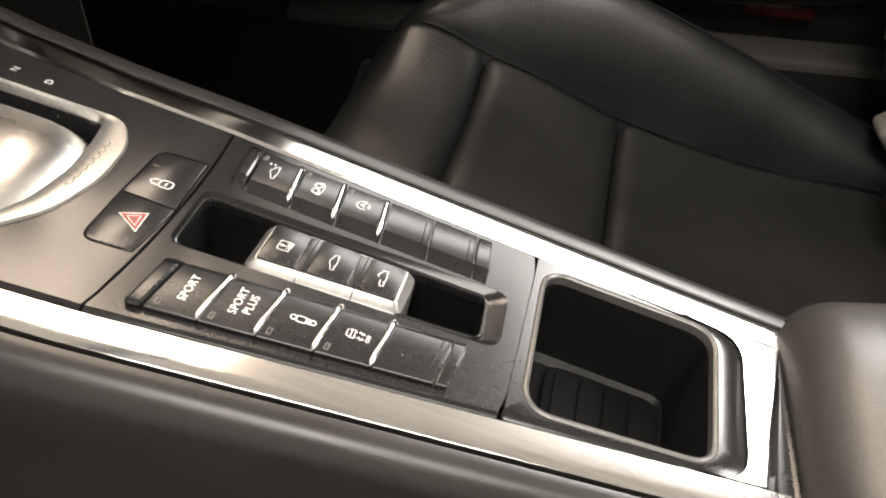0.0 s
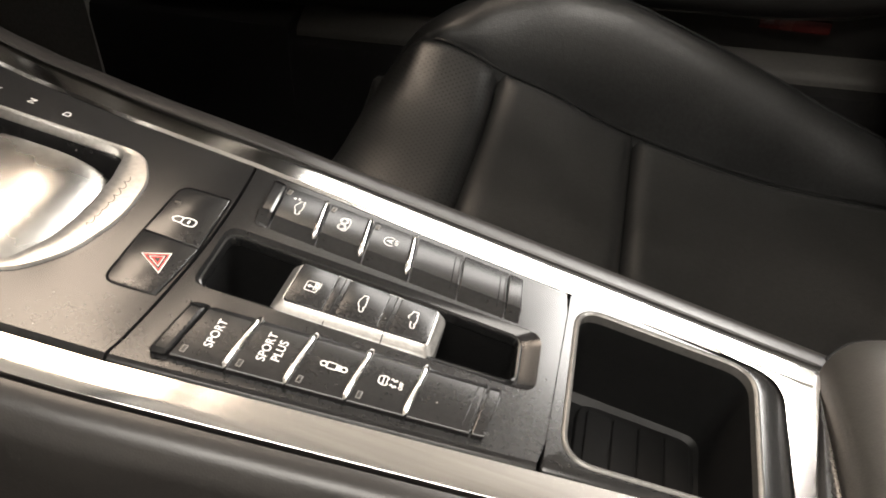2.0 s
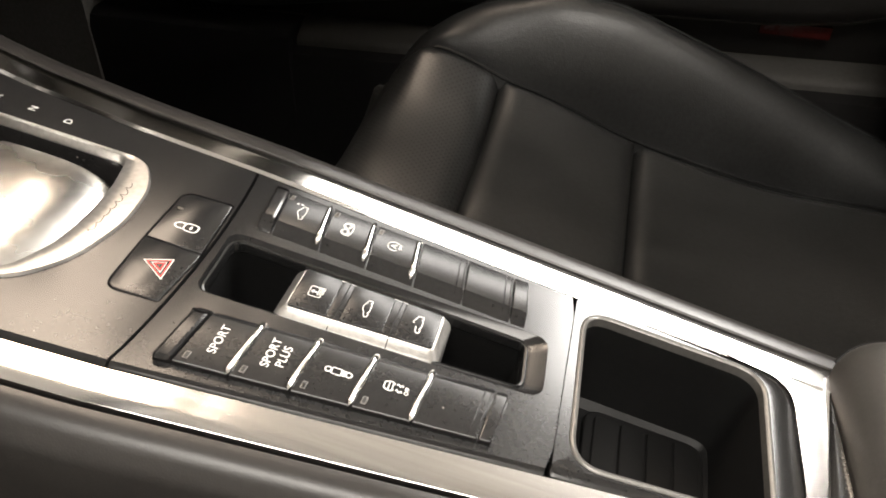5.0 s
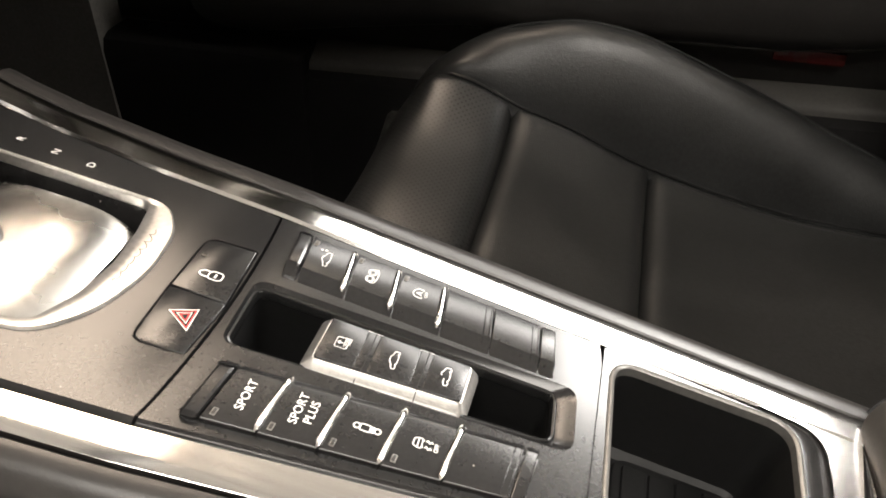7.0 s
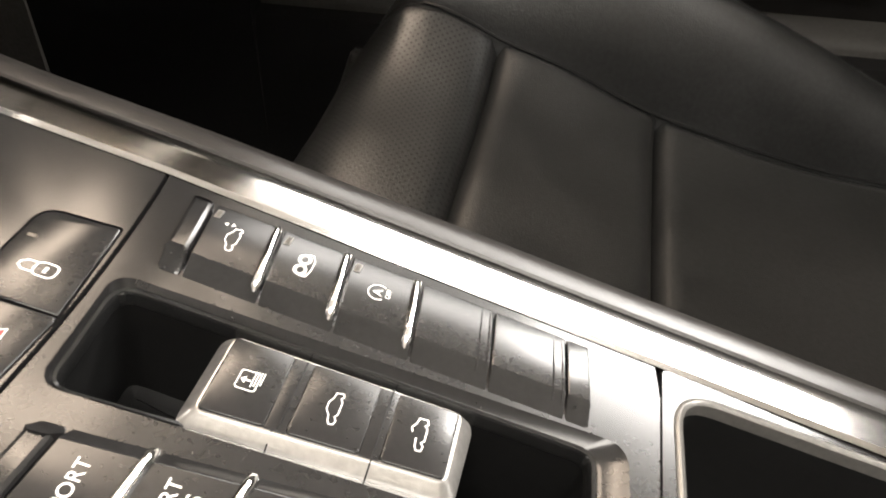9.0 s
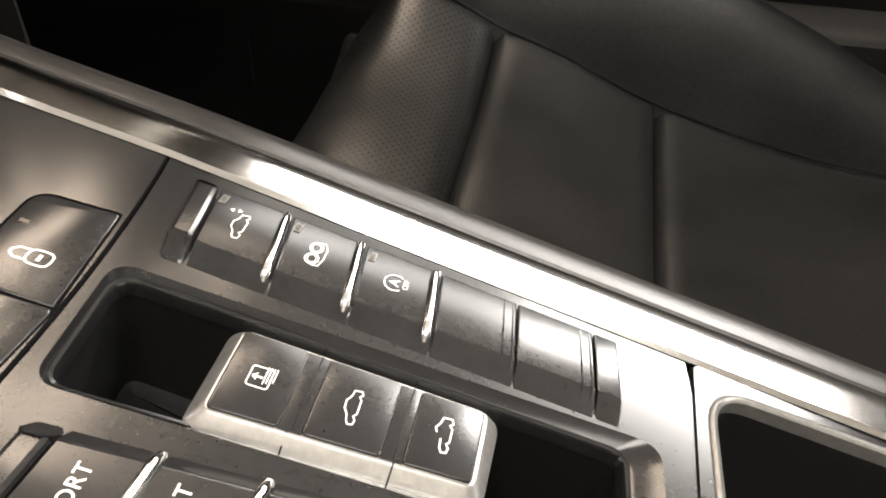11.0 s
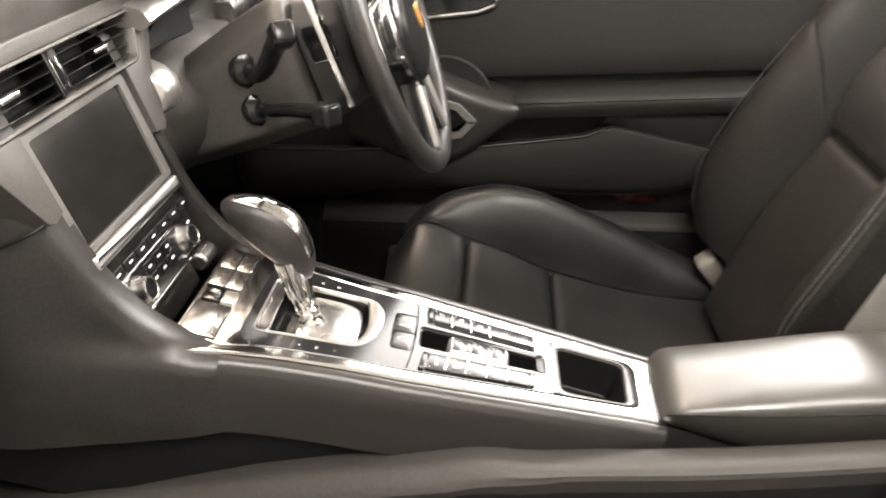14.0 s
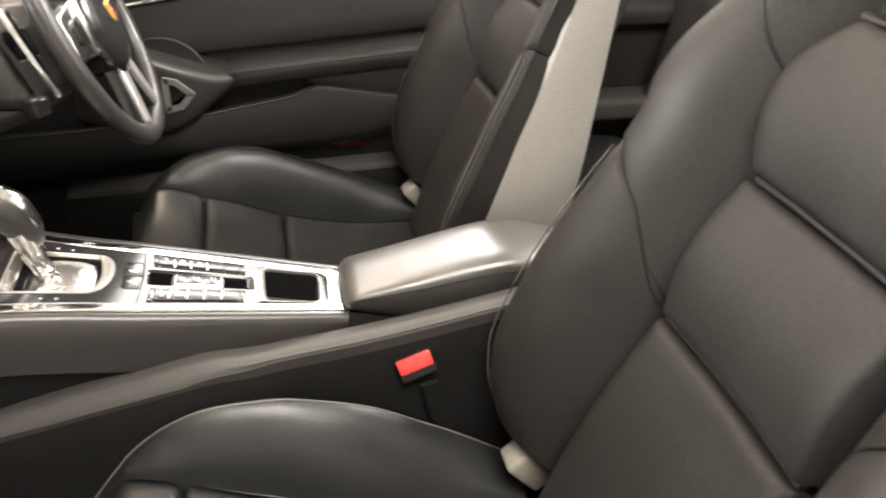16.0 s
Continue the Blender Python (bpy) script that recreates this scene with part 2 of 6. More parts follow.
def inset(pts, d):
    """The outline moved inwards by d (outwards: minus)."""
    area = sum(pts[i - 1].x * p.y - p.x * pts[i - 1].y for i, p in enumerate(pts))
    sign, out, k = (1 if area > 0 else -1), [], len(pts)
    for i, p in enumerate(pts):
        a, b = (p - pts[i - 1]), (pts[(i + 1) % k] - p)
        a = a.normalized() if a.length > 1e-9 else b.normalized()
        b = b.normalized() if b.length > 1e-9 else a
        na, nb = Vector((-a.y, a.x)) * sign, Vector((-b.y, b.x)) * sign
        m = (na + nb).normalized()
        out.append(p + m * d / max(0.5, m.dot(na)))
    return out


def at_z(pts, z):
    return [Vector((p.x, p.y, z)) for p in pts]


def slab(bm, outline, z0, z1, b=0.0008, seg=3):
    """A plate with a rounded upper edge."""
    loops = [at_z(outline, z0)]
    for j in range(seg + 1):
        a = j / seg * math.pi / 2
        loops.append(at_z(inset(outline, b * (1 - math.cos(a))), z1 - b + b * math.sin(a)))
    loft(bm, loops)


def crowned_plate(bm, outer, holes, z, shoulder, drop, depth=0.006):
    """A plate whose edge slopes down: shoulder(p) gives the edge of the flat top for a point of the outline."""
    inner = [shoulder(p) for p in outer]
    ring = []
    for pts, h in ((inner, z), ([a * 0.12 + b * 0.88 for a, b in zip(inner, outer)], z - drop * 0.80), (outer, z - drop), (outer, z - drop - depth)):
        ring.append([bm.verts.new((p.x, p.y, h)) for p in pts])
    k = len(outer)
    for a, b in zip(ring, ring[1:]):
        for i in range(k):
            j = (i + 1) % k
            bm.faces.new((a[i], a[j], b[j], b[i]))
    edges = [bm.edges.get((ring[0][i], ring[0][(i + 1) % k])) for i in range(k)]
    for loop in holes:
        top, low = [bm.verts.new((p.x, p.y, z)) for p in loop], [bm.verts.new((p.x, p.y, z - depth)) for p in loop]
        for i in range(len(top)):
            j = (i + 1) % len(top)
            bm.faces.new((top[i], top[j], low[j], low[i]))
            edges.append(bm.edges.get((top[i], top[j])))
    bmesh.ops.triangle_fill(bm, use_beauty=True, edges=edges)


def sweep(bm, path, radius, n=10, closed=False, flat=1.0, cap=True, up=None):
    """A tube along points; radius: one number or one a point; flat: its height over its width."""
    pts = [Vector(p) for p in path]
    k, loops, ref = len(pts), [], Vector(up) if up else None
    for i, p in enumerate(pts):
        d = (pts[(i + 1) % k] - pts[i - 1]) if closed else (pts[min(i + 1, k - 1)] - pts[max(i - 1, 0)])
        d.normalize()
        if ref is None:
            ref = Vector((0, 0, 1)) if abs(d.z) < 0.9 else Vector((1, 0, 0))
        side = d.cross(ref).normalized()
        top = side.cross(d).normalized()
        if up is None:
            ref = top
        r = radius[i] if isinstance(radius, (list, tuple)) else radius
        loops.append([p + side * r * math.cos(a) + top * r * flat * math.sin(a) for a in [2 * math.pi * j / n for j in range(n)]])
    if closed:
        loops.append(loops[0])
        rows = loft(bm, loops, False, False)
        bmesh.ops.remove_doubles(bm, verts=rows[0] + rows[-1], dist=1e-7)
    else:
        loft(bm, loops, cap, cap)


def lathe(bm, profile, m=WORLD, n=24, cap=True):
    loops = [[m @ Vector((r * math.cos(2 * math.pi * j / n), r * math.sin(2 * math.pi * j / n), z)) for j in range(n)] for r, z in profile]
    loft(bm, loops, cap, cap)


def box(bm, lo, hi, bevel=0.0, seg=2, m=WORLD):
    made = bmesh.ops.create_cube(bm, size=1.0)["verts"]
    lo, hi = Vector(lo), Vector(hi)
    for v in made:
        v.co = lo + Vector([(hi[i] - lo[i]) * (v.co[i] + 0.5) for i in range(3)])
    if bevel:
        edges = list({e for v in made for e in v.link_edges})
        made = list({v for f in bmesh.ops.bevel(bm, geom=edges, offset=bevel, segments=seg, affect="EDGES", profile=0.5)["faces"] for v in f.verts} | {v for v in made if v.is_valid})
    for v in made:
        v.co = m @ v.co


def spline(pts, n=6):
    """A smooth line through points."""
    pts = [Vector(p) for p in pts]
    ext, out = [2 * pts[0] - pts[1]] + pts + [2 * pts[-1] - pts[-2]], []
    for i in range(1, len(ext) - 2):
        a, b, c, d = ext[i - 1 : i + 3]
        for j in range(n):
            s = j / n
            out.append(0.5 * (2 * b + (c - a) * s + (2 * a - 5 * b + 4 * c - d) * s * s + (3 * b - a - 3 * c + d) * s**3))
    return out + [pts[-1]]


def curve_at(table, x):
    xs, ys = zip(*table)
    return float(np.interp(x, xs, ys))


def smooth(table):
    """The table with its corners rounded off."""
    return [(p.x, p.y) for p in spline([(a, b, 0) for a, b in table], 8)]


def pad(bm, fn, nu, nv, depth, roll=0.008, width=0.02, wrinkle=0.0, side_roll=None, side_width=None):
    """An upholstered panel: fn(u, v) gives its place; its rims roll down into seams, the two sides (v) by their own amount."""
    side_roll, side_width = roll if side_roll is None else side_roll, side_width or width
    P = [[Vector(fn(i / nu, j / nv)) for j in range(nv + 1)] for i in range(nu + 1)]
    top, low = [], []
    for i in range(nu + 1):
        tr, lr = [], []
        for j in range(nv + 1):
            du = P[min(i + 1, nu)][j] - P[max(i - 1, 0)][j]
            dv = P[i][min(j + 1, nv)] - P[i][max(j - 1, 0)]
            nrm = du.cross(dv).normalized()
            p = P[i][j]
            d = min((p - P[0][j]).length, (p - P[nu][j]).length)
            e = min((p - P[i][0]).length, (p - P[i][nv]).length)
            a, b = max(0.0, 1 - d / width), max(0.0, 1 - e / side_width)
            s = max(a, b)
            q = p - nrm * max(roll * (1 - math.sqrt(max(0.0, 1 - a * a))), side_roll * (1 - math.sqrt(max(0.0, 1 - b * b))))
            if wrinkle:
                q = q + nrm * wrinkle * noise.noise(p * 14) * (1 - s)
            tr.append(bm.verts.new(q))
            lr.append(bm.verts.new(p - nrm * depth))
        top.append(tr)
        low.append(lr)
    for i in range(nu):
        for j in range(nv):
            bm.faces.new((top[i][j], top[i + 1][j], top[i + 1][j + 1], top[i][j + 1]))
            bm.faces.new((low[i][j], low[i][j + 1], low[i + 1][j + 1], low[i + 1][j]))
    rim = [(i, 0) for i in range(nu + 1)] + [(nu, j) for j in range(1, nv + 1)] + [(i, nv) for i in range(nu - 1, -1, -1)] + [(0, j) for j in range(nv - 1, 0, -1)]
    for (a, b), (c, d) in zip(rim, rim[1:] + rim[:1]):
        bm.faces.new((top[a][b], low[a][b], low[c][d], top[c][d]))


def stroke(bm, pts, w, place, closed=False, h=0.00012):
    """A printed line of width w; place(u, v) lays the drawing on its surface (u to the reader's right, v up)."""
    pts = [Vector(p) for p in pts]
    k = len(pts)
    l, r = [], []
    for i, p in enumerate(pts):
        a = pts[i] - pts[i - 1] if (i or closed) else pts[1] - pts[0]
        b = pts[(i + 1) % k] - pts[i] if (i < k - 1 or closed) else a
        a, b = a.normalized(), b.normalized()
        m = Vector((-(a.y + b.y), a.x + b.x))
        m = m.normalized() if m.length > 1e-6 else Vector((-a.y, a.x))
        m *= w / 2 / max(0.45, m.dot(Vector((-a.y, a.x))))
        l.append(bm.verts.new(place(*(p + m)) + Vector((0, 0, h))))
        r.append(bm.verts.new(place(*(p - m)) + Vector((0, 0, h))))
    for i in range(k if closed else k - 1):
        j = (i + 1) % k
        bm.faces.new((l[i], r[i], r[j], l[j]))


def filled(bm, pts, place, h=0.00012):
    bm.faces.new([bm.verts.new(place(*p) + Vector((0, 0, h))) for p in pts])


def lettering(bm, text, size, place, h=0.00012, spread=1.0, bold=0.0):
    data = bpy.data.curves.new("text", "FONT")
    data.body, data.size, data.align_x, data.align_y, data.offset, data.space_character = text, size, "CENTER", "CENTER", bold, spread
    ob = new("text", data)
    bpy.context.view_layer.update()
    me = bpy.data.meshes.new_from_object(ob.evaluated_get(bpy.context.evaluated_depsgraph_get()))
    made = bmesh.new()
    made.from_mesh(me)
    verts = {v: bm.verts.new(place(v.co.x, v.co.y) + Vector((0, 0, h))) for v in made.verts}
    for f in made.faces:
        bm.faces.new([verts[v] for v in f.verts])
    made.free()
    bpy.data.objects.remove(ob)
    bpy.data.curves.remove(data)
    bpy.data.meshes.remove(me)


def reader(cx, cy, z, k=0.001):
    """Lays a drawing in millimetres on the console: its right is the driver's side, its top the car's front."""
    return lambda u, v: Vector((cx - v * k, cy + u * k, z))


# ---- the centre console ----
WIDTH = [(-0.240, 0.094), (-0.190, 0.087), (-0.155, 0.078), (-0.120, 0.0715), (-0.060, 0.0650), (0.0, 0.0615), (0.149, 0.0468), (0.235, 0.0385), (0.270, 0.0355), (0.300, 0.0330)]


def half(x):
    return curve_at(WIDTH, x)


def bow(y, x0, rise, w):
    """A seam that bows to the rear in its middle."""
    return x0 + rise * (1 - (y / w) ** 2)


def span(a, b, n):
    return [a + (b - a) * i / n for i in range(n + 1)]


def inlay_outline(xa, xb, rise_a, rise_b, gap=0.0004):
    """A stretch of the inlay between two bowed seams."""
    wa, wb = half(xa) - gap, half(xb) - gap
    front = [Vector((bow(y, xa, rise_a, wa), y)) for y in span(wa, -wa, 12)]
    rear = [Vector((bow(y, xb, rise_b, wb), y)) for y in span(-wb, wb, 12)]
    near = [Vector((x, -half(x) + gap)) for x in span(xa, xb, 6)[1:-1]]
    far = [Vector((x, half(x) - gap)) for x in span(xb, xa, 6)[1:-1]]
    return front + near + rear + far


console = thing("center_console", "black leather centre console with silver trim rails", "console", CON, (0.03, 0, -0.30))

# rails and leather sides, near and far
RAIL = [(0.0, -0.004), (0.0, -0.0001), (0.0013, 0.0012), (0.0050, 0.0012), (0.0100, 0.00115), (0.0146, 0.0010), (0.0151, 0.0007), (0.0153, -0.0004), (0.0154, -0.0050), (0.004, -0.0080)]
SIDE = [(0.0155, -0.0085), (0.0157, -0.0016), (0.0170, 0.0001), (0.0205, 0.0004), (0.0245, -0.0012), (0.0280, -0.0048), (0.0305, -0.0110), (0.0330, -0.0300), (0.0355, -0.0520), (0.0385, -0.0740), (0.0300, -0.0760)]
STATIONS = [-0.238, -0.215, -0.19, -0.172, -0.155, -0.137, -0.12, -0.09, -0.06, -0.03, 0, 0.04, 0.08, 0.12, 0.149, 0.18, 0.21, 0.235, 0.2535, 0.264]
for side in (1, -1):
    bm = bmesh.new()
    loft(bm, [[Vector((x, side * (half(x) + o), z)) for o, z in RAIL] for x in STATIONS + ([0.275, 0.288] if side > 0 else [])])
    part("trim_rail", bm, ALU, console, "brushed silver trim rail", 30)
    bm = bmesh.new()
    broad = 1.30 if side > 0 else 1.0
    loft(bm, [[Vector((x, side * (half(x) + 0.0158 + (o - 0.0158) * (broad if o < 0.0300 else 1.0) - 0.0), z + 0.00012 * noise.noise((x * 20, o * 40, side)))) for o, z in SIDE] for x in span(-0.168, 0.290 if side > 0 else 0.264, 40)])
    part("leather_side", bm, ROLL_LEATHER, console, "grained black leather side panel")
bm = bmesh.new()
loft(bm, [[Vector((x, side * (half(x) + 0.028), z)) for side, z in ((-1, -0.07), (1, -0.07), (1, -0.20), (-1, -0.20))] for x in (-0.45, -0.238, -0.12, 0.0, 0.149, 0.264)])
part("console_core", bm, DEEP, console, "dark core of the console")

# storage box behind the switches
HOLE = rounded([(0.1555, 0.0375), (0.1575, -0.0385), (0.2272, -0.0350), (0.2296, 0.0335)], [0.010, 0.011, 0.010, 0.012], 8)
BOXTOP = rounded([(0.1500, half(0.150) - 0.0006), (0.1500, -half(0.150) + 0.0006), (0.2410, -half(0.241) - 0.0008), (0.2425, half(0.242) - 0.0012)], [0.002, 0.002, 0.016, 0.016], 8)
bm = bmesh.new()
crowned_plate(bm, BOXTOP, [inset(HOLE, -0.0024)], 0.0012, lambda p: Vector((p.x - (0.0062 if p.x > 0.225 else 0.0004 if p.x > 0.16 else -0.0004), p.y - (0.0009 if p.y > 0 else -0.0030) if abs(p.y) > 0.030 else p.y)), 0.0016)
part("box_panel", bm, SATIN, console, "satin black panel round the storage box")
bm = bmesh.new()
loft(bm, [at_z(inset(HOLE, d), z) for d, z in ((-0.0025, -0.002), (-0.0024, 0.0013), (-0.0019, 0.0019), (-0.0012, 0.0021), (-0.0005, 0.0018), (0.0, 0.0013), (0.0002, -0.0030))], False, False)
part("box_rim", bm, FRAME_GREY, console, "thin satin grey rim")
bm = bmesh.new()
loft(bm, [at_z(inset(HOLE, d), z) for d, z in ((0.0, -0.0015), (0.0004, -0.004), (0.002, -0.034), (0.0035, -0.043), (0.007, -0.046))], False, True)
part("storage_box", bm, DEEP, console, "deep black storage box")
bm = bmesh.new()
slab(bm, rounded([(0.1700, 0.0285), (0.1705, -0.029), (0.2225, -0.026), (0.2235, 0.0265)], 0.008, 5), -0.0459, -0.0425, 0.001)
mat_part = part("rubber_mat", bm, RUBBER, console, "ribbed rubber mat")
for i in range(4):
    bm = bmesh.new()
    x = 0.1745 + 0.0118 * i
    slab(bm, rounded([(x, 0.0245), (x, -0.0245), (x + 0.0110, -0.0240), (x + 0.0110, 0.0240)], 0.002, 3), -0.0430, -0.0414, 0.0006)
    part("rib", bm, RUBBER, mat_part)

# silver piece that closes the rails at the rear
def rear_edge(y):
    """Where the silver trim ends before the armrest."""
    return curve_at([(-0.07, 0.2445), (-0.04, 0.2468), (-0.01, 0.2505), (0.016, 0.2550), (0.042, 0.2592), (0.07, 0.2600)], y)


bm = bmesh.new()
inner = [p for p in BOXTOP if p.x > 0.215]
inner = sorted(inner, key=lambda p: math.atan2(p.y, p.x - 0.20))
ring = [Vector((x, -half(x) - 0.0001)) for x in (0.216, 0.232)] + [Vector((rear_edge(y), y)) for y in span(0.0002 - half(0.2445), half(0.2595) - 0.0002, 12)] + [Vector((x, half(x) + 0.0001)) for x in (0.240, 0.216)] + [p + (p - Vector((0.20, 0))).normalized() * 0.0003 for p in inner[::-1]]
top, low = [bm.verts.new((p.x, p.y, 0.0009)) for p in ring], [bm.verts.new((p.x, p.y, -0.005)) for p in ring]
bm.faces.new(top)
for i in range(len(ring)):
    j = (i + 1) % len(ring)
    bm.faces.new((top[i], top[j], low[j], low[i]))
part("rear_trim", bm, ALU, console, "silver trim behind the storage box")

# front apron of the console: light keys before the gear selector
bm = bmesh.new()
front = [Vector((x, half(x) - 0.0005)) for x in span(-0.221, -0.140, 8)] + [Vector((x, -half(x) + 0.0005)) for x in span(-0.140, -0.221, 8)]
slab(bm, front, -0.007, -0.0008, 0.0006)
part("key_apron", bm, KEY_GREY, console, "satin silver apron with flat keys")
bm = bmesh.new()
slab(bm, [Vector((-0.1792, half(-0.179) - 0.0004)), Vector((-0.1785, 0.0)), Vector((-0.1765, -half(-0.1765) + 0.0004)), Vector((-0.1500, -half(-0.150) + 0.0004)), Vector((-0.1500, half(-0.150) - 0.0004))], -0.004, 0.0003, 0.0005)
part("front_trim", bm, ALU, console, "brushed silver trim before the gear selector")


def key(x0, x1, y0, y1, mat, label, z=0.0016, name="flat_key"):
    bm = bmesh.new()
    slab(bm, rounded([(x0, y1), (x0, y0), (x1, y0), (x1, y1)], 0.0012, 3), -0.001, z, 0.0006)
    return part(name, bm, mat, console, label)


for y0, y1 in ((-0.0792, -0.0238), (0.0052, 0.0762)):
    key(-0.2180, -0.1818, y0, y1, GLOSS, "dark key recess", 0.0003, "key_recess")
key(-0.2168, -0.1830, -0.078, -0.025, KEY_GREY, "broad satin silver key")
for a, b in ((0.0065, 0.040), (0.042, 0.075)):
    key(-0.2170, -0.2010, a, b, KEY_GREY, "satin silver flat key")
    key(-0.1990, -0.1830, a, b, KEY_GREY, "satin silver flat key")
key(-0.2145, -0.1962, -0.0215, 0.0030, GLOSS, "dark rocker key", 0.003, "rocker_key")
key(-0.1956, -0.1822, -0.0208, -0.0018, SILVER, "bright silver rocker end", 0.0022, "rocker_end")
bm = bmesh.new()
box(bm, (-0.2095, -0.0135, 0.002), (-0.1985, -0.0055, 0.0070), 0.0015)
part("rocker_grip", bm, CHROME, console, "chrome rocker grip")

# ---- gear selector surround ----
selector = thing("gear_selector", "satin black gear selector panel with silver gate frame", "gear selector", CON, (-0.09, 0, -0.03))
GATE = rounded([(-0.1520, 0.0430), (-0.1520, -0.0490), (-0.0550, -0.0362), (-0.0480, -0.0180), (-0.0462, 0.0030), (-0.0486, 0.0240), (-0.0530, 0.0425)], [0.006, 0.006, 0.008, 0.03, 0.04, 0.03, 0.006], 10)
FRAME = rounded([(-0.1548, 0.0458), (-0.1548, -0.0520), (-0.0505, -0.0418), (-0.0362, -0.0240), (-0.0303, 0.0040), (-0.0335, 0.0285), (-0.0440, 0.0450)], [0.008, 0.008, 0.022, 0.05, 0.06, 0.03, 0.016], 10)
HAZ = rounded([(-0.0212, 0.0335), (-0.0212, -0.0010), (-0.0200, -0.0298), (0.0008, -0.0285), (0.0030, 0.0), (0.0006, 0.0345)], [0.006, 0.02, 0.006, 0.0015, 0.02, 0.0015], 6)
sel_out = [Vector((-0.1662, 0.045)), Vector((-0.1648, 0.058)), Vector((-0.160, 0.067)), Vector((-0.150, half(-0.150) - 0.003))] + [Vector((x, half(x) - 0.0004)) for x in span(-0.142, -0.0006, 8)] \
    + [Vector((bow(y, -0.0006, 0.004, half(0)), y)) for y in span(half(0) - 0.0004, -half(0) + 0.0004, 14)][1:-1] \
    + [Vector((x, -half(x) + 0.0004)) for x in span(-0.0006, -0.142, 8)] + [Vector((-0.150, -half(-0.150) + 0.003)), Vector((-0.160, -0.0695)), Vector((-0.1650, -0.060)), Vector((-0.1668, -0.045)), Vector((-0.1672, 0.0))]
bm = bmesh.new()
crowned_plate(bm, sel_out, [inset(GATE, -0.0012), inset(HAZ, -0.0003)], 0.0004, lambda p: Vector((p.x + (0.0030 if p.x < -0.145 else -0.0002 if p.x > -0.003 else 0), p.y - (0.0007 if p.y > 0 else -0.0026) if abs(p.y) > half(p.x) - 0.006 and abs(p.y) > 0.05 else p.y)), 0.0026)
part("panel", bm, SATIN, selector, "satin black panel")
bm = bmesh.new()
loft(bm, [at_z(FRAME, -0.0005), at_z(inset(FRAME, 0.0002), 0.0008), at_z(inset(FRAME, 0.0009), 0.0017)] + [[Vector((a.x * (1 - s) + b.x * s, a.y * (1 - s) + b.y * s, z)) for a, b in zip(inset(FRAME, 0.0009), inset(GATE, -0.0004))] for s, z in ((0.5, 0.0017), (0.9, 0.0012), (1.0, 0.0004))] + [at_z(GATE, -0.004)], False, False)
gate_frame = part("gate_frame", bm, SILVER, selector, "silver gate frame")
bm = bmesh.new()
loft(bm, [at_z(inset(GATE, d), z) for d, z in ((0.0003, -0.0035), (0.0014, -0.012), (0.0022, -0.021))], False, False)
part("gate_wall", bm, SATIN, selector, "satin wall of the gate")
bm = bmesh.new()
loft(bm, [at_z(inset(GATE, -0.004), -0.024), at_z(inset(GATE, -0.004), -0.0205)])
part("gate_floor", bm, GLOSS, selector, "gloss black gate floor")
# curved slide plate round the lever
bm = bmesh.new()
loops = []
for x in span(-0.1250, -0.0535, 26):
    u = (x + 0.08925) / 0.03575
    wide = 1 - 0.04 * max(0.0, u) ** 4
    rise = 0.0062 * (1 - abs(u) ** 3)
    loops.append([Vector((x - 0.0015 * (y / 0.036) ** 2 * max(0.0, u), y * wide - 0.002, z + rise)) for y, z in ((-0.0385, -0.024), (-0.0385, -0.0128), (-0.0375, -0.0112), (-0.0355, -0.0106), (-0.015, -0.0098), (0.015, -0.0098), (0.0355, -0.0106), (0.0375, -0.0112), (0.0385, -0.0128), (0.0385, -0.024))])
loft(bm, loops)
bmesh.ops.triangulate(bm, faces=[f for f in bm.faces if len(f.verts) > 4])
part("slide_plate", bm, STEEL, selector, "brushed silver slide plate")
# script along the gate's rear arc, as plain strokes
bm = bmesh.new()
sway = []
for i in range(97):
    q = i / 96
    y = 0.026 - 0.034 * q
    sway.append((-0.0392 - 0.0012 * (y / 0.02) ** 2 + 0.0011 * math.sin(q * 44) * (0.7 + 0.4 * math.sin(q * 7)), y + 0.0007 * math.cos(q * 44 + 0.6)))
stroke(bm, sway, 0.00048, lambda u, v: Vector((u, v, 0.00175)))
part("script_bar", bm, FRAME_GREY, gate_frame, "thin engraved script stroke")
for text, x, y in (("P", -0.142, 0.0580), ("R", -0.124, 0.0568), ("N", -0.106, 0.0558), ("D", -0.088, 0.0545), ("+", -0.105, -0.0585), ("M", -0.088, -0.0570), ("-", -0.071, -0.0555)):
    bm = bmesh.new()
    lettering(bm, text, 0.0050, lambda u, v, x=x, y=y: Vector((x - v, y + u, 0.0004)), bold=0.0)
    part("gear_letter", bm, PRINT, selector, "printed letter")
# lock and hazard buttons in one oval


def cut_outline(keep_far):
    pts = inset(HAZ, 0.0002)
    side = [p for p in pts if (p.y > 0.0012) == keep_far and abs(p.y - 0.0012) > 0.0015]
    yc = 0.0014 if keep_far else 0.0010
    c = Vector((-0.0100, 0.012 if keep_far else -0.012))
    side += [Vector((-0.0210, yc)), Vector((0.0024, yc))]
    return sorted(side, key=lambda p: math.atan2(p.y - c.y, p.x - c.x))


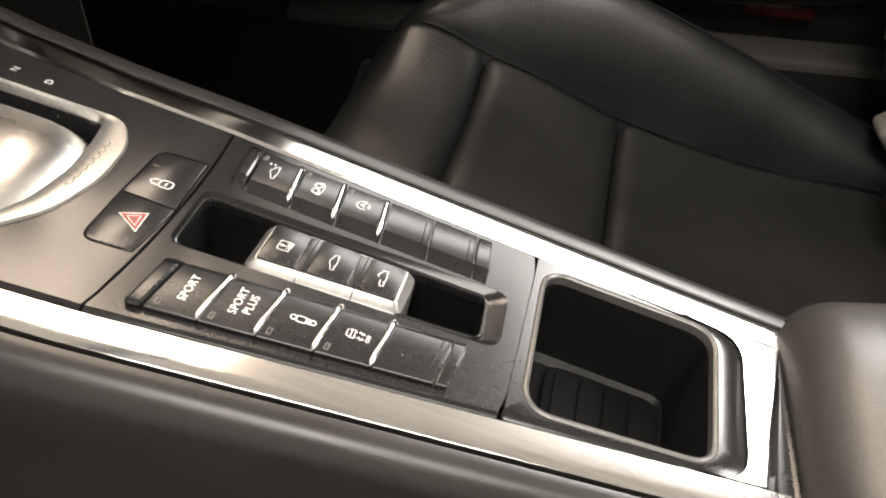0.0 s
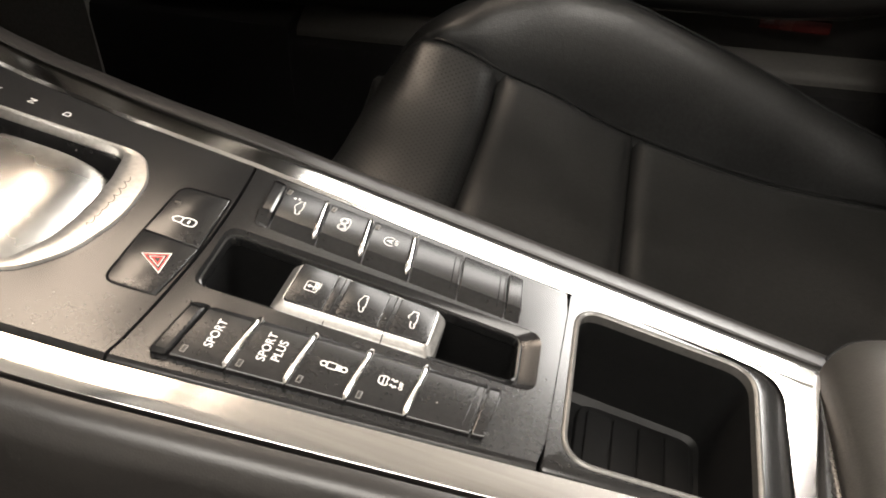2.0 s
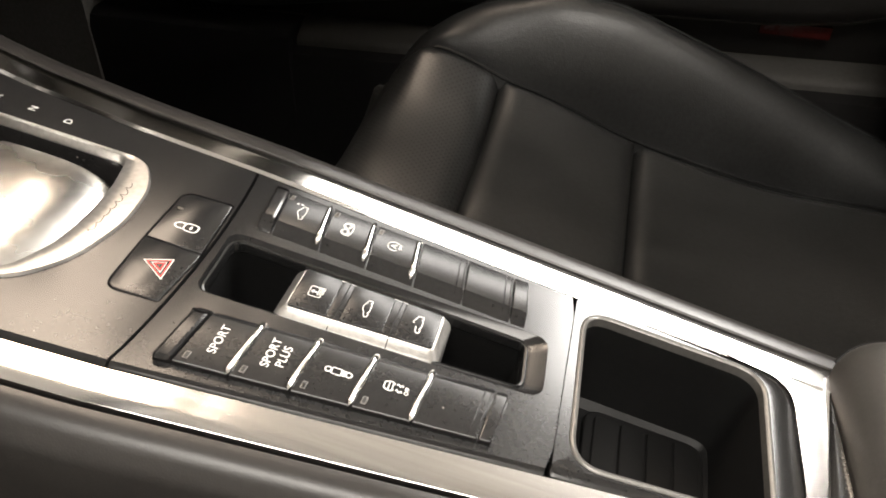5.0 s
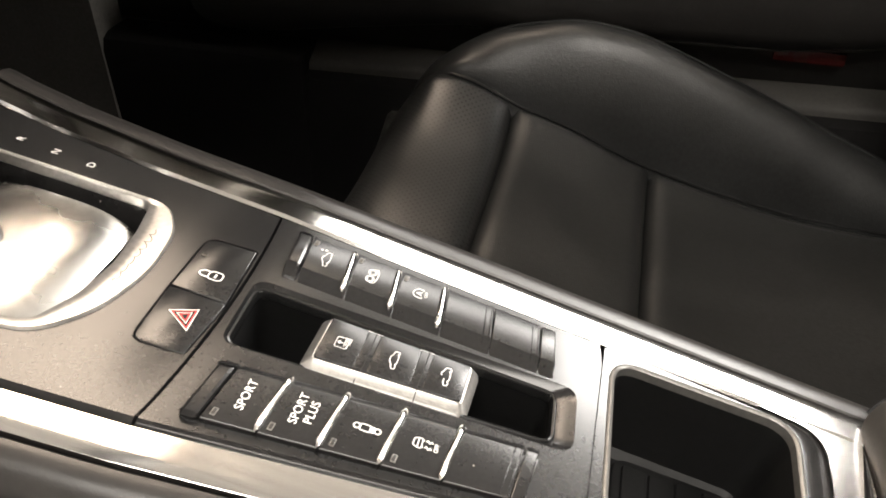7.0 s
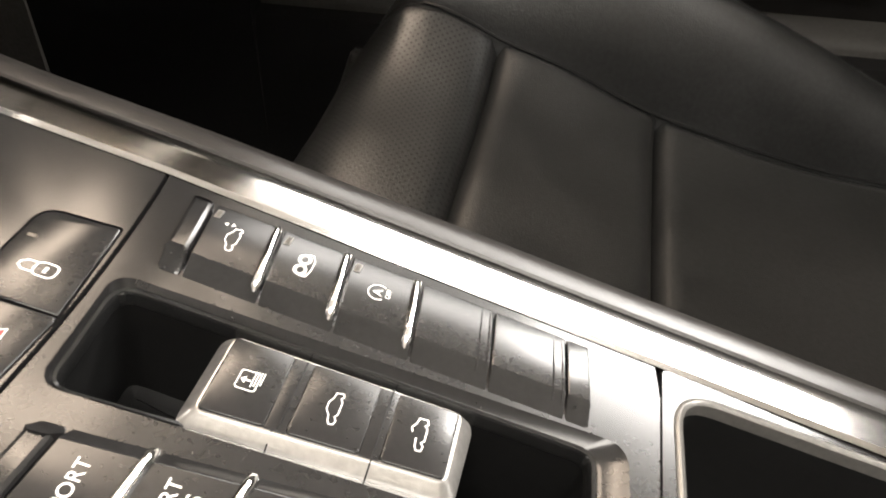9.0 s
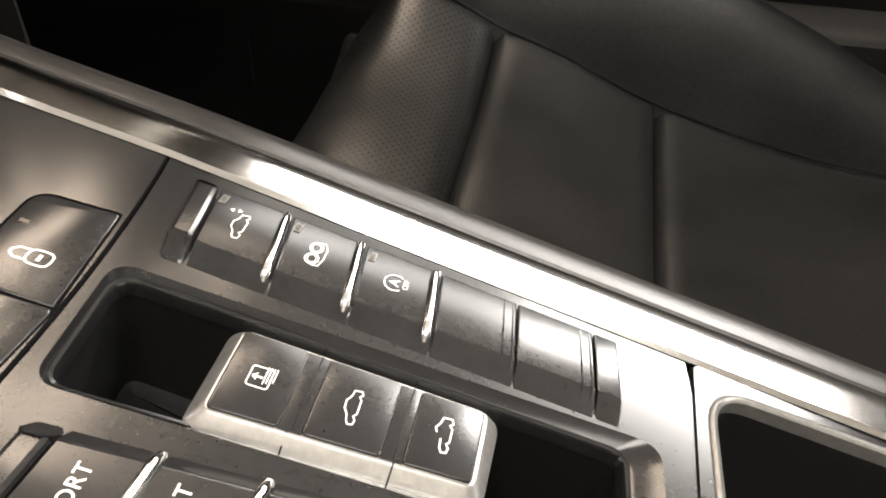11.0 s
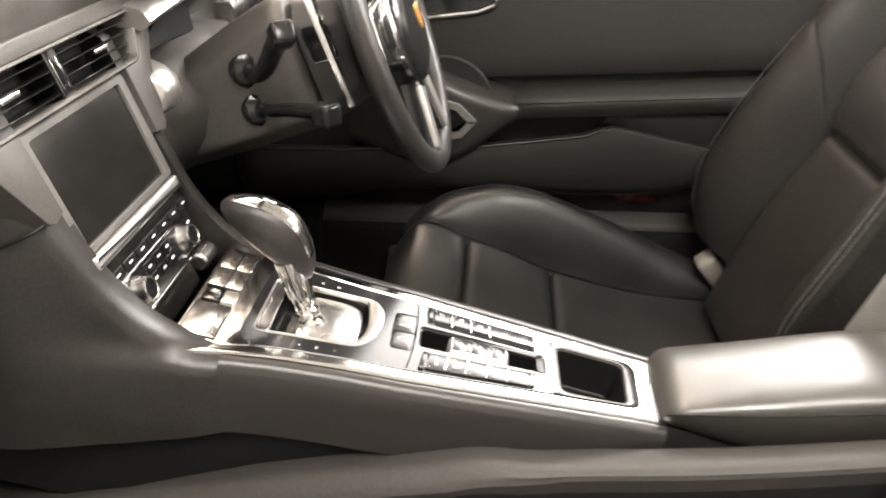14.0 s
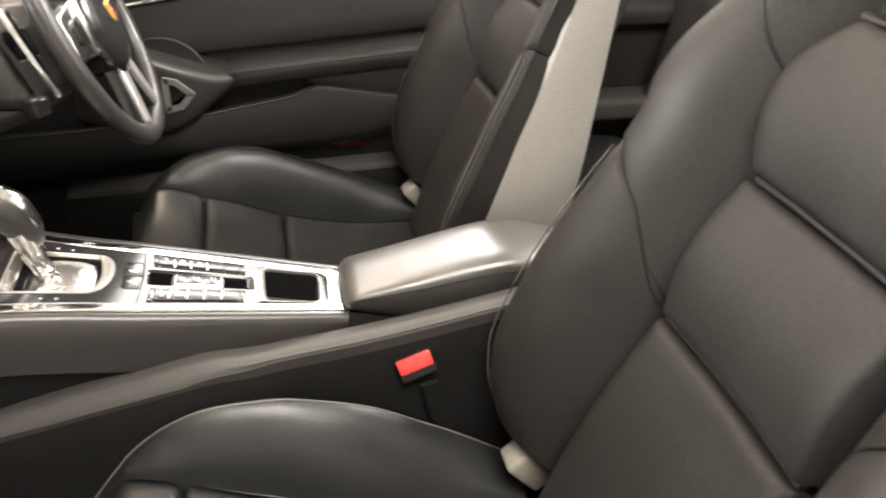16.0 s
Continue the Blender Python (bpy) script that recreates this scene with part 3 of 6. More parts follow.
for keep_far, nm, lab in ((True, "lock_button", "black door lock button"), (False, "hazard_button", "black hazard button with red triangle")):
    bm = bmesh.new()
    slab(bm, cut_outline(keep_far), -0.005, 0.0006, 0.0007)
    b = part(nm, bm, SOFT, selector, lab)
    bm = bmesh.new()
    if keep_far:
        put = reader(-0.0095, 0.0130, 0.0006)
        turn = lambda u, v: put(-1.15 * v, -1.25 * u)
        stroke(bm, rounded([(-1.0, -2.0), (3.6, -2.0), (3.6, 2.0), (-1.0, 2.0)], 1.6, 4), 0.44, turn, True)
        stroke(bm, [(-1.0, -1.5), (-3.0, -1.4), (-4.1, -0.4), (-4.1, 0.6), (-3.0, 1.5), (-1.0, 1.5)], 0.44, turn)
        stroke(bm, [(1.3, -0.9), (1.3, 0.9)], 0.72, turn)
        part("icon", bm, PRINT, b, "white padlock sign")
        bm = bmesh.new()
        slab(bm, [Vector((-0.0175 + dx, 0.0225 + dy)) for dx, dy in ((-0.0012, -0.0006), (0.0012, -0.0006), (0.0012, 0.0006), (-0.0012, 0.0006))], 0.0004, 0.0008, 0.0001)
        part("lamp_window", bm, LED, b)
    else:
        tri = [Vector((-0.0148, -0.0110)), Vector((-0.0047, -0.0062)), Vector((-0.0038, -0.0182))]
        c = sum(tri, Vector((0, 0))) / 3
        for i, (k, mt) in enumerate(((1.0, PRINT), (0.90, RED_PRINT), (0.72, SOFT), (0.52, PRINT), (0.45, RED_PRINT), (0.24, SOFT))):
            bm = bmesh.new()
            filled(bm, [c + (p - c) * k for p in tri], lambda u, v, i=i: Vector((u, v, 0.0006 + 0.00006 * i)))
            part("triangle", bm, mt, b, "nested warning triangle")

# ---- switch panel ----
panel = thing("switch_panel", "satin black switch panel with two rows of buttons", "switch panel", CON, (0.075, 0, -0.03))
SLOT = rounded([(0.0086, 0.0176), (0.0102, -0.0150), (0.1350, -0.0105), (0.1335, 0.0125)], [0.006, 0.005, 0.0035, 0.0045], 6)
BOWL = rounded([(0.0068, 0.0196), (0.0084, -0.0170), (0.1435, -0.0150), (0.1420, 0.0165)], [0.006, 0.006, 0.007, 0.007], 6)
bm = bmesh.new()
outer = inlay_outline(0.0003, 0.1488, 0.004, 0.0035)
crowned_plate(bm, outer, [BOWL], 0.0004, lambda p: Vector((p.x + (0.0003 if p.x < 0.03 else -0.0003), p.y - (0.0007 if p.y > 0 else -0.0026) if abs(p.y) > half(p.x) - 0.003 else p.y)), 0.0026, 0.004)
part("panel", bm, SATIN, panel, "satin black panel")
bm = bmesh.new()
loft(bm, [at_z(BOWL, 0.0004), [(a * 0.35 + b * 0.65).to_3d() + Vector((0, 0, -0.0022)) for a, b in zip(BOWL, SLOT)], at_z(inset(SLOT, -0.0006), -0.0026), at_z(SLOT, -0.0032), at_z(inset(SLOT, 0.0004), -0.0045)], False, False)
part("bowl", bm, SATIN, panel, "sloped bowl round the slot")
bm = bmesh.new()
loft(bm, [at_z(inset(SLOT, d), z) for d, z in ((0.0001, -0.0033), (0.0008, -0.018), (0.002, -0.038), (0.005, -0.040))], False, True)
part("slot", bm, SLOT_LINER, panel, "black slot")


bm = bmesh.new()
loft(bm, [at_z(inset(SLOT, d), z) for d, z in ((-0.0016, -0.0032), (-0.0014, -0.0020), (-0.0008, -0.0014), (0.0, -0.0016), (0.0006, -0.0026), (0.0008, -0.0060))], False, False)
part("slot_lip", bm, GLOSS, panel, "rounded gloss lip of the slot")


def y_out(x):
    return curve_at([(0.014, 0.0530), (0.130, 0.0428)], x)


def y_fold(x):
    return curve_at([(0.014, 0.0315), (0.130, 0.0242)], x)


def y_in(x):
    return curve_at([(0.014, 0.0245), (0.130, 0.0172)], x)


def y_crease(x, side):
    """Where a key folds; the near row folds closer to the slot."""
    return y_fold(x) - (0.0026 if side < 0 else 0.0)


def strip_along(bm, x0, x1, side, lift=0.0, trim=0.0, lo=-0.002, slant=0.0030, bevel=0.00035):
    """A key of a row: a flat top that folds down towards the slot; its ends lean as the rows do."""
    loops = []
    for xo in (x0, x1):
        prof = [(y_out(xo) - trim, lo), (y_out(xo) - trim, 0.0024 + lift), (y_out(xo) - trim - 0.0005, 0.0029 + lift), (y_crease(xo, side), 0.0031 + lift), (y_crease(xo, side) - 0.0005, 0.0028 + lift), (y_in(xo) + trim, 0.0002 + lift), (y_in(xo) + trim, lo)]
        loops.append([Vector((xo + slant * (y_out(xo) - y) / 0.029, side * y, z)) for y, z in prof])
    loft(bm, loops)
    if bevel:
        bmesh.ops.bevel(bm, geom=list(bm.edges), offset=bevel, segments=2, affect="EDGES", profile=0.5)


CUTS_FAR = [0.0185, 0.0395, 0.0602, 0.0810, 0.1020, 0.1225]
CUTS_NEAR = [0.0185, 0.0380, 0.0590, 0.0800, 0.1010, 0.1240]
for side, cuts in ((1, CUTS_FAR), (-1, CUTS_NEAR)):
    bm = bmesh.new()
    strip_along(bm, 0.0110, 0.1298, side, -0.0026, -0.0012, -0.003)
    part("button_bezel", bm, GLOSS, panel, "gloss black bezel", 15)
    bm = bmesh.new()
    strip_along(bm, 0.0116, cuts[0] - 0.0004, side, 0.0006, 0.0, bevel=0.0014)
    part("end_cap", bm, SATIN, panel, "gloss black end cap", 15)
    bm = bmesh.new()
    strip_along(bm, cuts[5] + 0.0003, 0.1288, side, 0.0, 0.0, bevel=0.0004)
    part("end_cap", bm, SATIN, panel, "satin end cap", 15)
    for i in range(5):
        bm = bmesh.new()
        strip_along(bm, cuts[i] + 0.0003, cuts[i + 1] - 0.0003, side)
        b = part("button", bm, SOFT, panel, "black push button" if not (i < 3 or (side < 0 and i == 3)) else "black push button with white sign", 15)
        chrome = i < (3 if side > 0 else 4)
        x = cuts[i + 1] - (0.0016 if side > 0 else 0.0006) if chrome else cuts[i + 1] - 0.0030
        bm = bmesh.new()
        if chrome:
            line = [(y_out(x) - 0.0010, 0.0024), (y_out(x) - 0.0016, 0.0034), (y_out(x) - 0.0040, 0.0037), (y_crease(x, side) + 0.002, 0.0037), (y_crease(x, side), 0.0035), (y_crease(x, side) - 0.0022, 0.0025), (y_crease(x, side) - 0.0036, 0.0014)]
            sweep(bm, [(x + 0.0030 * (y_out(x) - y) / 0.029, side * y, z) for y, z in line], [0.0007, 0.0012, 0.0013, 0.0013, 0.0014, 0.0014, 0.0007], 10, flat=0.95)
        else:
            for xo, ya in ((x - 0.0006, 0.0012), (x + 0.0018, 0.0012)):
                sweep(bm, [(xo + 0.0030 * (y_out(xo) - y) / 0.029, side * y, z) for y, z in ((y_out(xo) - ya, 0.0029), (y_crease(xo, side), 0.0031), (y_crease(xo, side) - 0.0030, 0.0017))], 0.00022, 6)
        part("ridge", bm, CHROME if chrome else SOFT, b, "chrome ridge" if chrome else "")
        if chrome:
            xl = cuts[i] + 0.0035
            xl, yl = cuts[i] + 0.0026 + (0.0012 if side < 0 else 0), y_out(xl) - 0.0038
            for half_x, half_y, hi, mt, nm in ((0.0009, 0.0016, 0.00322, FRAME_GREY, "lamp_bezel"), (0.00062, 0.0013, 0.00330, LED if side > 0 else DARK_LED, "lamp_window")):
                bm = bmesh.new()
                slab(bm, [Vector((xl + dx * half_x + 0.0001 * dy, side * yl + dy * half_y)) for dx, dy in ((-1, -1), (1, -1), (1, 1), (-1, 1))], 0.0024, hi, 0.0001)
                part(nm, bm, mt, b)
        xc = (cuts[i] + cuts[i + 1]) / 2 + (-0.0002 if side > 0 else 0.0014 if i else 0.0008)
        yc = 0.0410 - 0.07 * (xc - 0.029) if side > 0 else -0.0380 + 0.067 * (xc - 0.029)
        put = reader(xc, yc, 0.0031)
        bm = bmesh.new()
        CAR = [(-4.6, -0.9), (-4.8, 0.3), (-3.9, 0.9), (-2.4, 1.2), (-0.9, 2.3), (1.2, 2.4), (2.8, 1.5), (4.4, 1.2), (4.7, -0.7), (3.8, -1.2), (3.1, -0.5), (2.2, -1.2), (-1.6, -1.2), (-2.4, -0.5), (-3.4, -1.2)]
        if side > 0 and i == 0:
            stroke(bm, [(0.95 * u - 0.6, 0.95 * v) for u, v in CAR], 0.32, put, True)
            filled(bm, [(4.4, 4.9), (3.7, 3.7), (5.1, 3.7)], put)
            filled(bm, [(4.7, 1.4), (4.0, 2.6), (5.4, 2.6)], put)
        elif side > 0 and i == 1:
            for c in (-2.2, 1.9):
                stroke(bm, [(c + 1.9 * math.cos(a), 0.9 + 1.7 * math.sin(a)) for a in span(0, 2 * math.pi, 16)[:-1]], 0.36, put, True)
                stroke(bm, [(c + 1.3 * math.cos(a), 0.9 + 1.1 * math.sin(a)) for a in span(0, 2 * math.pi, 12)[:-1]], 0.20, put, True)
            stroke(bm, [(-4.4, 0.5), (-4.2, -1.2), (-1.5, -1.9), (2.0, -1.9), (4.0, -1.0), (4.2, 0.4)], 0.36, put)
        elif side > 0 and i == 2:
            stroke(bm, [(2.7 * math.cos(a), 2.7 * math.sin(a)) for a in span(radians(-38), radians(218), 24)], 0.36, put)
            lettering(bm, "A", 3.6, put, bold=0.05)
            lettering(bm, "OFF", 1.9, lambda u, v: put(u + 0.3, v - 2.9), bold=0.03)
        elif side < 0 and i == 0:
            lettering(bm, "SPORT", 4.5, put, bold=0.03, spread=1.03)
        elif side < 0 and i == 1:
            lettering(bm, "SPORT", 4.5, lambda u, v: put(u + 0.3, v + 2.4), bold=0.03, spread=1.03)
            lettering(bm, "PLUS", 4.5, lambda u, v: put(u + 0.2, v - 2.4), bold=0.03, spread=1.03)
        elif side < 0 and i == 2:
            lay = lambda u, v: put(v, -u)
            stroke(bm, rounded([(-1.6, -1.4), (1.9, -1.4), (1.9, 1.4), (-1.6, 1.4)], 0.5, 3), 0.40, lay, True)
            filled(bm, [(1.9, -1.3), (3.6, -1.3), (3.6, 1.3), (1.9, 1.3)], lay)
            for c in (-2.9, 4.6):
                stroke(bm, [(c + 1.1 * math.cos(a), 1.1 * math.sin(a)) for a in span(0, 2 * math.pi, 14)[:-1]], 0.48, lay, True)
        elif side < 0 and i == 3:
            put = reader(xc, yc, 0.0031, 0.00086)
            stroke(bm, rounded([(-2.4, 0.9), (2.4, 0.9), (2.4, 2.6), (1.6, 4.4), (-1.6, 4.4), (-2.4, 2.6)], 0.7, 3), 0.44, put, True)
            stroke(bm, [(-2.2, 2.5), (2.2, 2.5)], 0.48, put)
            for c in (-1.9, 1.2):
                filled(bm, [(c, 0.2), (c + 0.8, 0.2), (c + 0.8, 0.9), (c, 0.9)], put)
                stroke(bm, [(c + 0.2, -0.5), (c + 1.0, -1.1), (c - 0.2, -2.0), (c + 0.8, -2.8), (c, -3.4)], 0.48, put)
            lettering(bm, "OFF", 2.4, lambda u, v: put(u - 0.2, v - 5.2), bold=0.05)
        if len(bm.verts):
            part("icon", bm, PRINT, b, "white printed sign")
        else:
            bm.free()

# the roof switches on their silver bridge
BRIDGE = rounded([(0.0388, 0.0134), (0.0384, -0.0160), (0.1034, -0.0136), (0.1040, 0.0112)], 0.0046, 6)
TOP = rounded([(0.0424, 0.0106), (0.0422, -0.0122), (0.1003, -0.0104), (0.1003, 0.0090)], 0.0026, 6)
bm = bmesh.new()
loft(bm, [at_z(BRIDGE, -0.022), at_z(BRIDGE, -0.0030), [(a * 0.92 + b * 0.08).to_3d() + Vector((0, 0, -0.0020)) for a, b in zip(BRIDGE, TOP)], [(a * 0.14 + b * 0.86).to_3d() + Vector((0, 0, 0.0014)) for a, b in zip(BRIDGE, TOP)], at_z(TOP, 0.0018)])
bridge = part("switch_bridge", bm, SILVER, panel, "silver bridge over the slot", 14)
for i, (x0, x1) in enumerate(((0.0428, 0.0582), (0.0630, 0.0800), (0.0845, 0.0995))):
    def yy(x):
        return curve_at([(0.042, 0.0101), (0.100, 0.0085)], x), curve_at([(0.042, -0.0117), (0.100, -0.0099)], x)
    bm = bmesh.new()
    (a1, a0), (b1, b0) = yy(x0), yy(x1)
    slab(bm, rounded([(x0, a1), (x0, a0), (x1, b0), (x1, b1)], 0.0012, 3), 0.0005, 0.0026, 0.0004)
    b = part("roof_button", bm, SOFT, bridge, "black roof button with white sign")
    if i < 2:
        x2 = (0.0630, 0.0845)[i]
        for xa, xb, zt, mt in ((x1 - 0.0002, x2 + 0.0002, 0.0022, SOFT), ((x1 + x2) / 2 + 0.0004, (x1 + x2) / 2 + 0.0008, 0.00235, DEEP)):
            bm = bmesh.new()
            (a1, a0), (b1, b0) = yy(xa), yy(xb)
            slab(bm, [Vector(p) for p in ((xa, a1), (xa, a0), (xb, b0), (xb, b1))], 0.0005, zt, 0.00012)
            part("spacer", bm, mt, bridge)
        bm = bmesh.new()
        xm = (0.0601, 0.0829)[i]
        loft(bm, [[Vector((xm + dx, y, z)) for y, z in ((0.0128, -0.01), (0.0128, -0.0020), (0.0100, 0.0019), (-0.0114, 0.0019), (-0.0153, -0.0020), (-0.0153, -0.01))] for dx in (-0.0002, 0.0002)])
        part("joint", bm, DEEP, bridge)
    put = reader((x0 + x1) / 2, (a1 + b0) / 2 - 0.0003, 0.0026, 0.00088)
    bm = bmesh.new()
    if i == 0:
        stroke(bm, rounded([(-3.0, -2.6), (3.0, -2.6), (3.0, 2.8), (-3.0, 2.8)], 0.8, 3), 0.36, put, True)
        for k in range(4):
            stroke(bm, [(-0.6 - 0.4 * k, -3.3 + 0.75 * k), (3.6, -3.3 + 0.75 * k)], 0.32, put)
        filled(bm, [(0, 2.3), (-1.2, 0.9), (1.2, 0.9)], put)
        stroke(bm, [(0, 1.2), (0, -0.6)], 0.56, put)
    elif i == 1:
        stroke(bm, [(1.08 * u, 0.95 * v) for u, v in CAR], 0.36, put, True)
    else:
        stroke(bm, [(1.5, 2.9), (3.2, 1.9), (4.9, 1.5), (5.1, -0.7), (3.8, -1.2), (3.1, -0.5), (2.2, -1.2), (-1.6, -1.2), (-2.4, -0.5), (-3.4, -1.2), (-4.8, -0.9), (-5.0, 0.3), (-3.9, 0.9), (-1.2, 1.1)], 0.44, put)
        stroke(bm, [(1.5, 2.9), (0.2, 2.4)], 0.44, put)
    part("icon", bm, PRINT, b, "white printed sign")

# ---- gear lever ----
lever = thing("gear_lever", "black leather gear knob with chrome cap on a chrome shaft", "gear lever", CON, (-0.110, -0.006, -0.012))
foot, head = Vector((-0.1045, -0.006, -0.010)), Vector((-0.1365, 0.000, 0.055))
axis = (head - foot).normalized()
frame_m = Matrix.Translation(foot) @ axis.to_track_quat("Z", "X").to_matrix().to_4x4()
bm = bmesh.new()
lathe(bm, [(0.0150, -0.004), (0.0158, 0.001), (0.0150, 0.004), (0.0136, 0.006), (0.0130, 0.013), (0.0136, 0.014), (0.0134, 0.017), (0.0118, 0.019), (0.0112, 0.022)], frame_m)
part("collar", bm, CHROME, lever, "chrome collar")
bm = bmesh.new()
loops = []
for z in span(0.020, 0.074, 10):
    r = 0.0118 + 0.0045 * (z - 0.020) / 0.054
    loops.append([frame_m @ Vector(((r + 0.0009 * (1 if j % 4 < 2 else -1)) * math.cos(2 * math.pi * j / 48) * 0.9, (r + 0.0009 * (1 if j % 4 < 2 else -1)) * math.sin(2 * math.pi * j / 48), z)) for j in range(48)])
loft(bm, loops)
part("shaft", bm, CHROME, lever, "ribbed chrome shaft")
KNOB = [  # centre x, z, half-lengths along and across, at slices from the rear tip to the front
    (-0.1070, 0.040, 0.003, 0.004), (-0.1100, 0.044, 0.010, 0.012), (-0.1180, 0.054, 0.020, 0.018), (-0.1300, 0.067, 0.027, 0.0225), (-0.1450, 0.080, 0.0310, 0.025),
    (-0.1620, 0.089, 0.0300, 0.025), (-0.1780, 0.0955, 0.0250, 0.0225), (-0.1900, 0.0990, 0.0180, 0.0180), (-0.1990, 0.1010, 0.0100, 0.0110), (-0.2030, 0.1015, 0.003, 0.004)]
upk = Vector((0.56, 0, 0.83))


def knob_loops(grow, a0=0.0, a1=2 * math.pi, n=28, closed=True):
    sl = spline([Vector((x, z, 0)) for x, z, *_ in KNOB], 3)
    sa = spline([Vector((a * 0.86, b * 0.92, 0)) for *_, a, b in KNOB], 3)
    out = []
    for c, r in zip(sl, sa):
        out.append([Vector((c.x - 0.006, 0.004, c.y)) + upk * (r.x + grow) * math.sin(a) + Vector((0, 1, 0)) * (r.y + grow) * math.cos(a) for a in ([a0 + (a1 - a0) * j / n for j in range(n)] if closed else span(a0, a1, n))])
    return out


bm = bmesh.new()
loft(bm, knob_loops(0.0))
part("knob", bm, LEATHER, lever, "black leather knob")
bm = bmesh.new()
loft(bm, knob_loops(0.0009, radians(52), radians(128), 12, False)[6:-3], False, False, closed=False)
bmesh.ops.solidify(bm, geom=list(bm.faces), thickness=0.0012)
part("cap", bm, CHROME, lever, "polished chrome cap")
bm = bmesh.new()
box(bm, (-0.006, -0.006, 0), (0.006, 0.006, 0.003), 0.0012, 2, Matrix.Translation((-0.133, -0.002, 0.083)) @ Matrix.Rotation(radians(52), 4, "Y"))
part("release_key", bm, CHROME, lever, "silver release key")

# ---- armrest ----
arm = thing("armrest", "padded black leather centre armrest", "armrest", CON, (0.37, 0, -0.10))
ARM_TOP = smooth([(0.250, 0.0190), (0.2588, 0.0232), (0.27, 0.0284), (0.28, 0.0330), (0.30, 0.0420), (0.32, 0.0508), (0.35, 0.0632), (0.40, 0.0830), (0.44, 0.0970), (0.47, 0.1045), (0.495, 0.1075), (0.52, 0.1070), (0.55, 0.1035), (0.60, 0.0960)])
ARM_LOW = smooth([(0.250, -0.0015), (0.28, -0.003), (0.31, -0.006), (0.35, -0.007), (0.40, -0.001), (0.44, 0.009), (0.47, 0.017), (0.50, 0.026), (0.55, 0.038), (0.60, 0.044)])
ARM_FRONT = 0.2588
ARM_SIDE = [(0.014, 0.0), (0.0100, 0.08), (0.0065, 0.25), (0.0030, 0.48), (0.0008, 0.68), (0.0, 0.775), (0.0004, 0.815), (0.0017, 0.862), (0.0042, 0.905), (0.0085, 0.942), (0.0150, 0.970), (0.0240, 0.986), (0.0360, 0.995), (0.0500, 0.999)]


def arm_section(x):
    """Cross-section of the padded lid: sides lean in below the seam, a soft shoulder above it."""
    u, v = min(1.0, (x - ARM_FRONT) / 0.020), min(1.0, (x - ARM_FRONT) / 0.016)
    w = 0.0435 + 0.015 * math.sqrt(1 - (1 - v) ** 2) + 0.0053 * min(1.0, (x - ARM_FRONT) / 0.09)
    low = curve_at(ARM_LOW, x)
    tall = (curve_at(ARM_TOP, x) - low) * (0.30 + 0.70 * (1 - (1 - u) ** 2.6) ** 0.52)
    fall = 0.011 * min(1.0, max(0.0, (0.47 - x) / 0.12))
    rows = []
    for side in (-1, 1):
        half_row = [(side * (w - d * w / 0.0638), f) for d, f in ARM_SIDE]
        rows += half_row if side < 0 else [(0.0, 1.0)] + half_row[::-1]
    return [Vector((x, y, low + tall * f - fall * f * max(0.0, y / 0.064) ** 2)) for y, f in rows]


arm_x = [ARM_FRONT + 0.020 * u for u in (0.0, 0.015, 0.05, 0.11, 0.19, 0.30, 0.43, 0.58, 0.75, 0.90)] + span(0.281, 0.590, 36) + [0.594, 0.597]
bm = bmesh.new()
loft(bm, [arm_section(x) for x in arm_x])
part("lid", bm, ARM_LEATHER, arm, "padded leather lid", 60)
bm = bmesh.new()
loft(bm, [[Vector((x, s * 0.048, z)) for s, z in ((-1, z1), (1, z1), (1, -0.13), (-1, -0.13))] for x, z1 in ((0.268, -0.006), (0.30, -0.004), (0.35, -0.005), (0.40, 0.002), (0.52, 0.033), (0.59, 0.044))])
part("armrest_box", bm, LEATHER, arm, "black leather box below the lid")
for k in (5, 23):
    bm = bmesh.new()
    sweep(bm, [arm_section(x)[k] for x in arm_x[3:-2]], 0.0010, 6)
    part("lid_seam", bm, DEEP, arm, "dark seam round the lid")
bm = bmesh.new()
loft(bm, [[Vector((x0 + (0.2606 - x0) * u, y, z)) for u, z in ((0.0, -0.008), (0.0, 0.0006), (0.06, 0.0010), (0.30, 0.0004), (0.60, 0.0008), (0.84, 0.0022), (1.0, 0.0042), (1.0, -0.008))] for y in span(-0.0470, 0.0470, 16) for x0 in [rear_edge(y) + 0.0002]])
part("gasket", bm, SATIN, arm, "satin grey gasket before the armrest")
bm = bmesh.new()
sweep(bm, [Vector((p.x - 0.0002, p.y, 0.0050)) for p in (Vector((0.2600 + 0.0016 * (y / 0.045) ** 4, y)) for y in span(-0.0450, 0.0450, 14))], 0.00055, 6)
part("bright_edge", bm, CHROME, arm, "thin bright edge below the lid")

# ---- floor, tunnel, sills, shell ----
def block(name, lo, hi, mat, label, category):
    bm = bmesh.new()
    box(bm, lo, hi)
    solo(name, bm, mat, label, category, kind="structure")


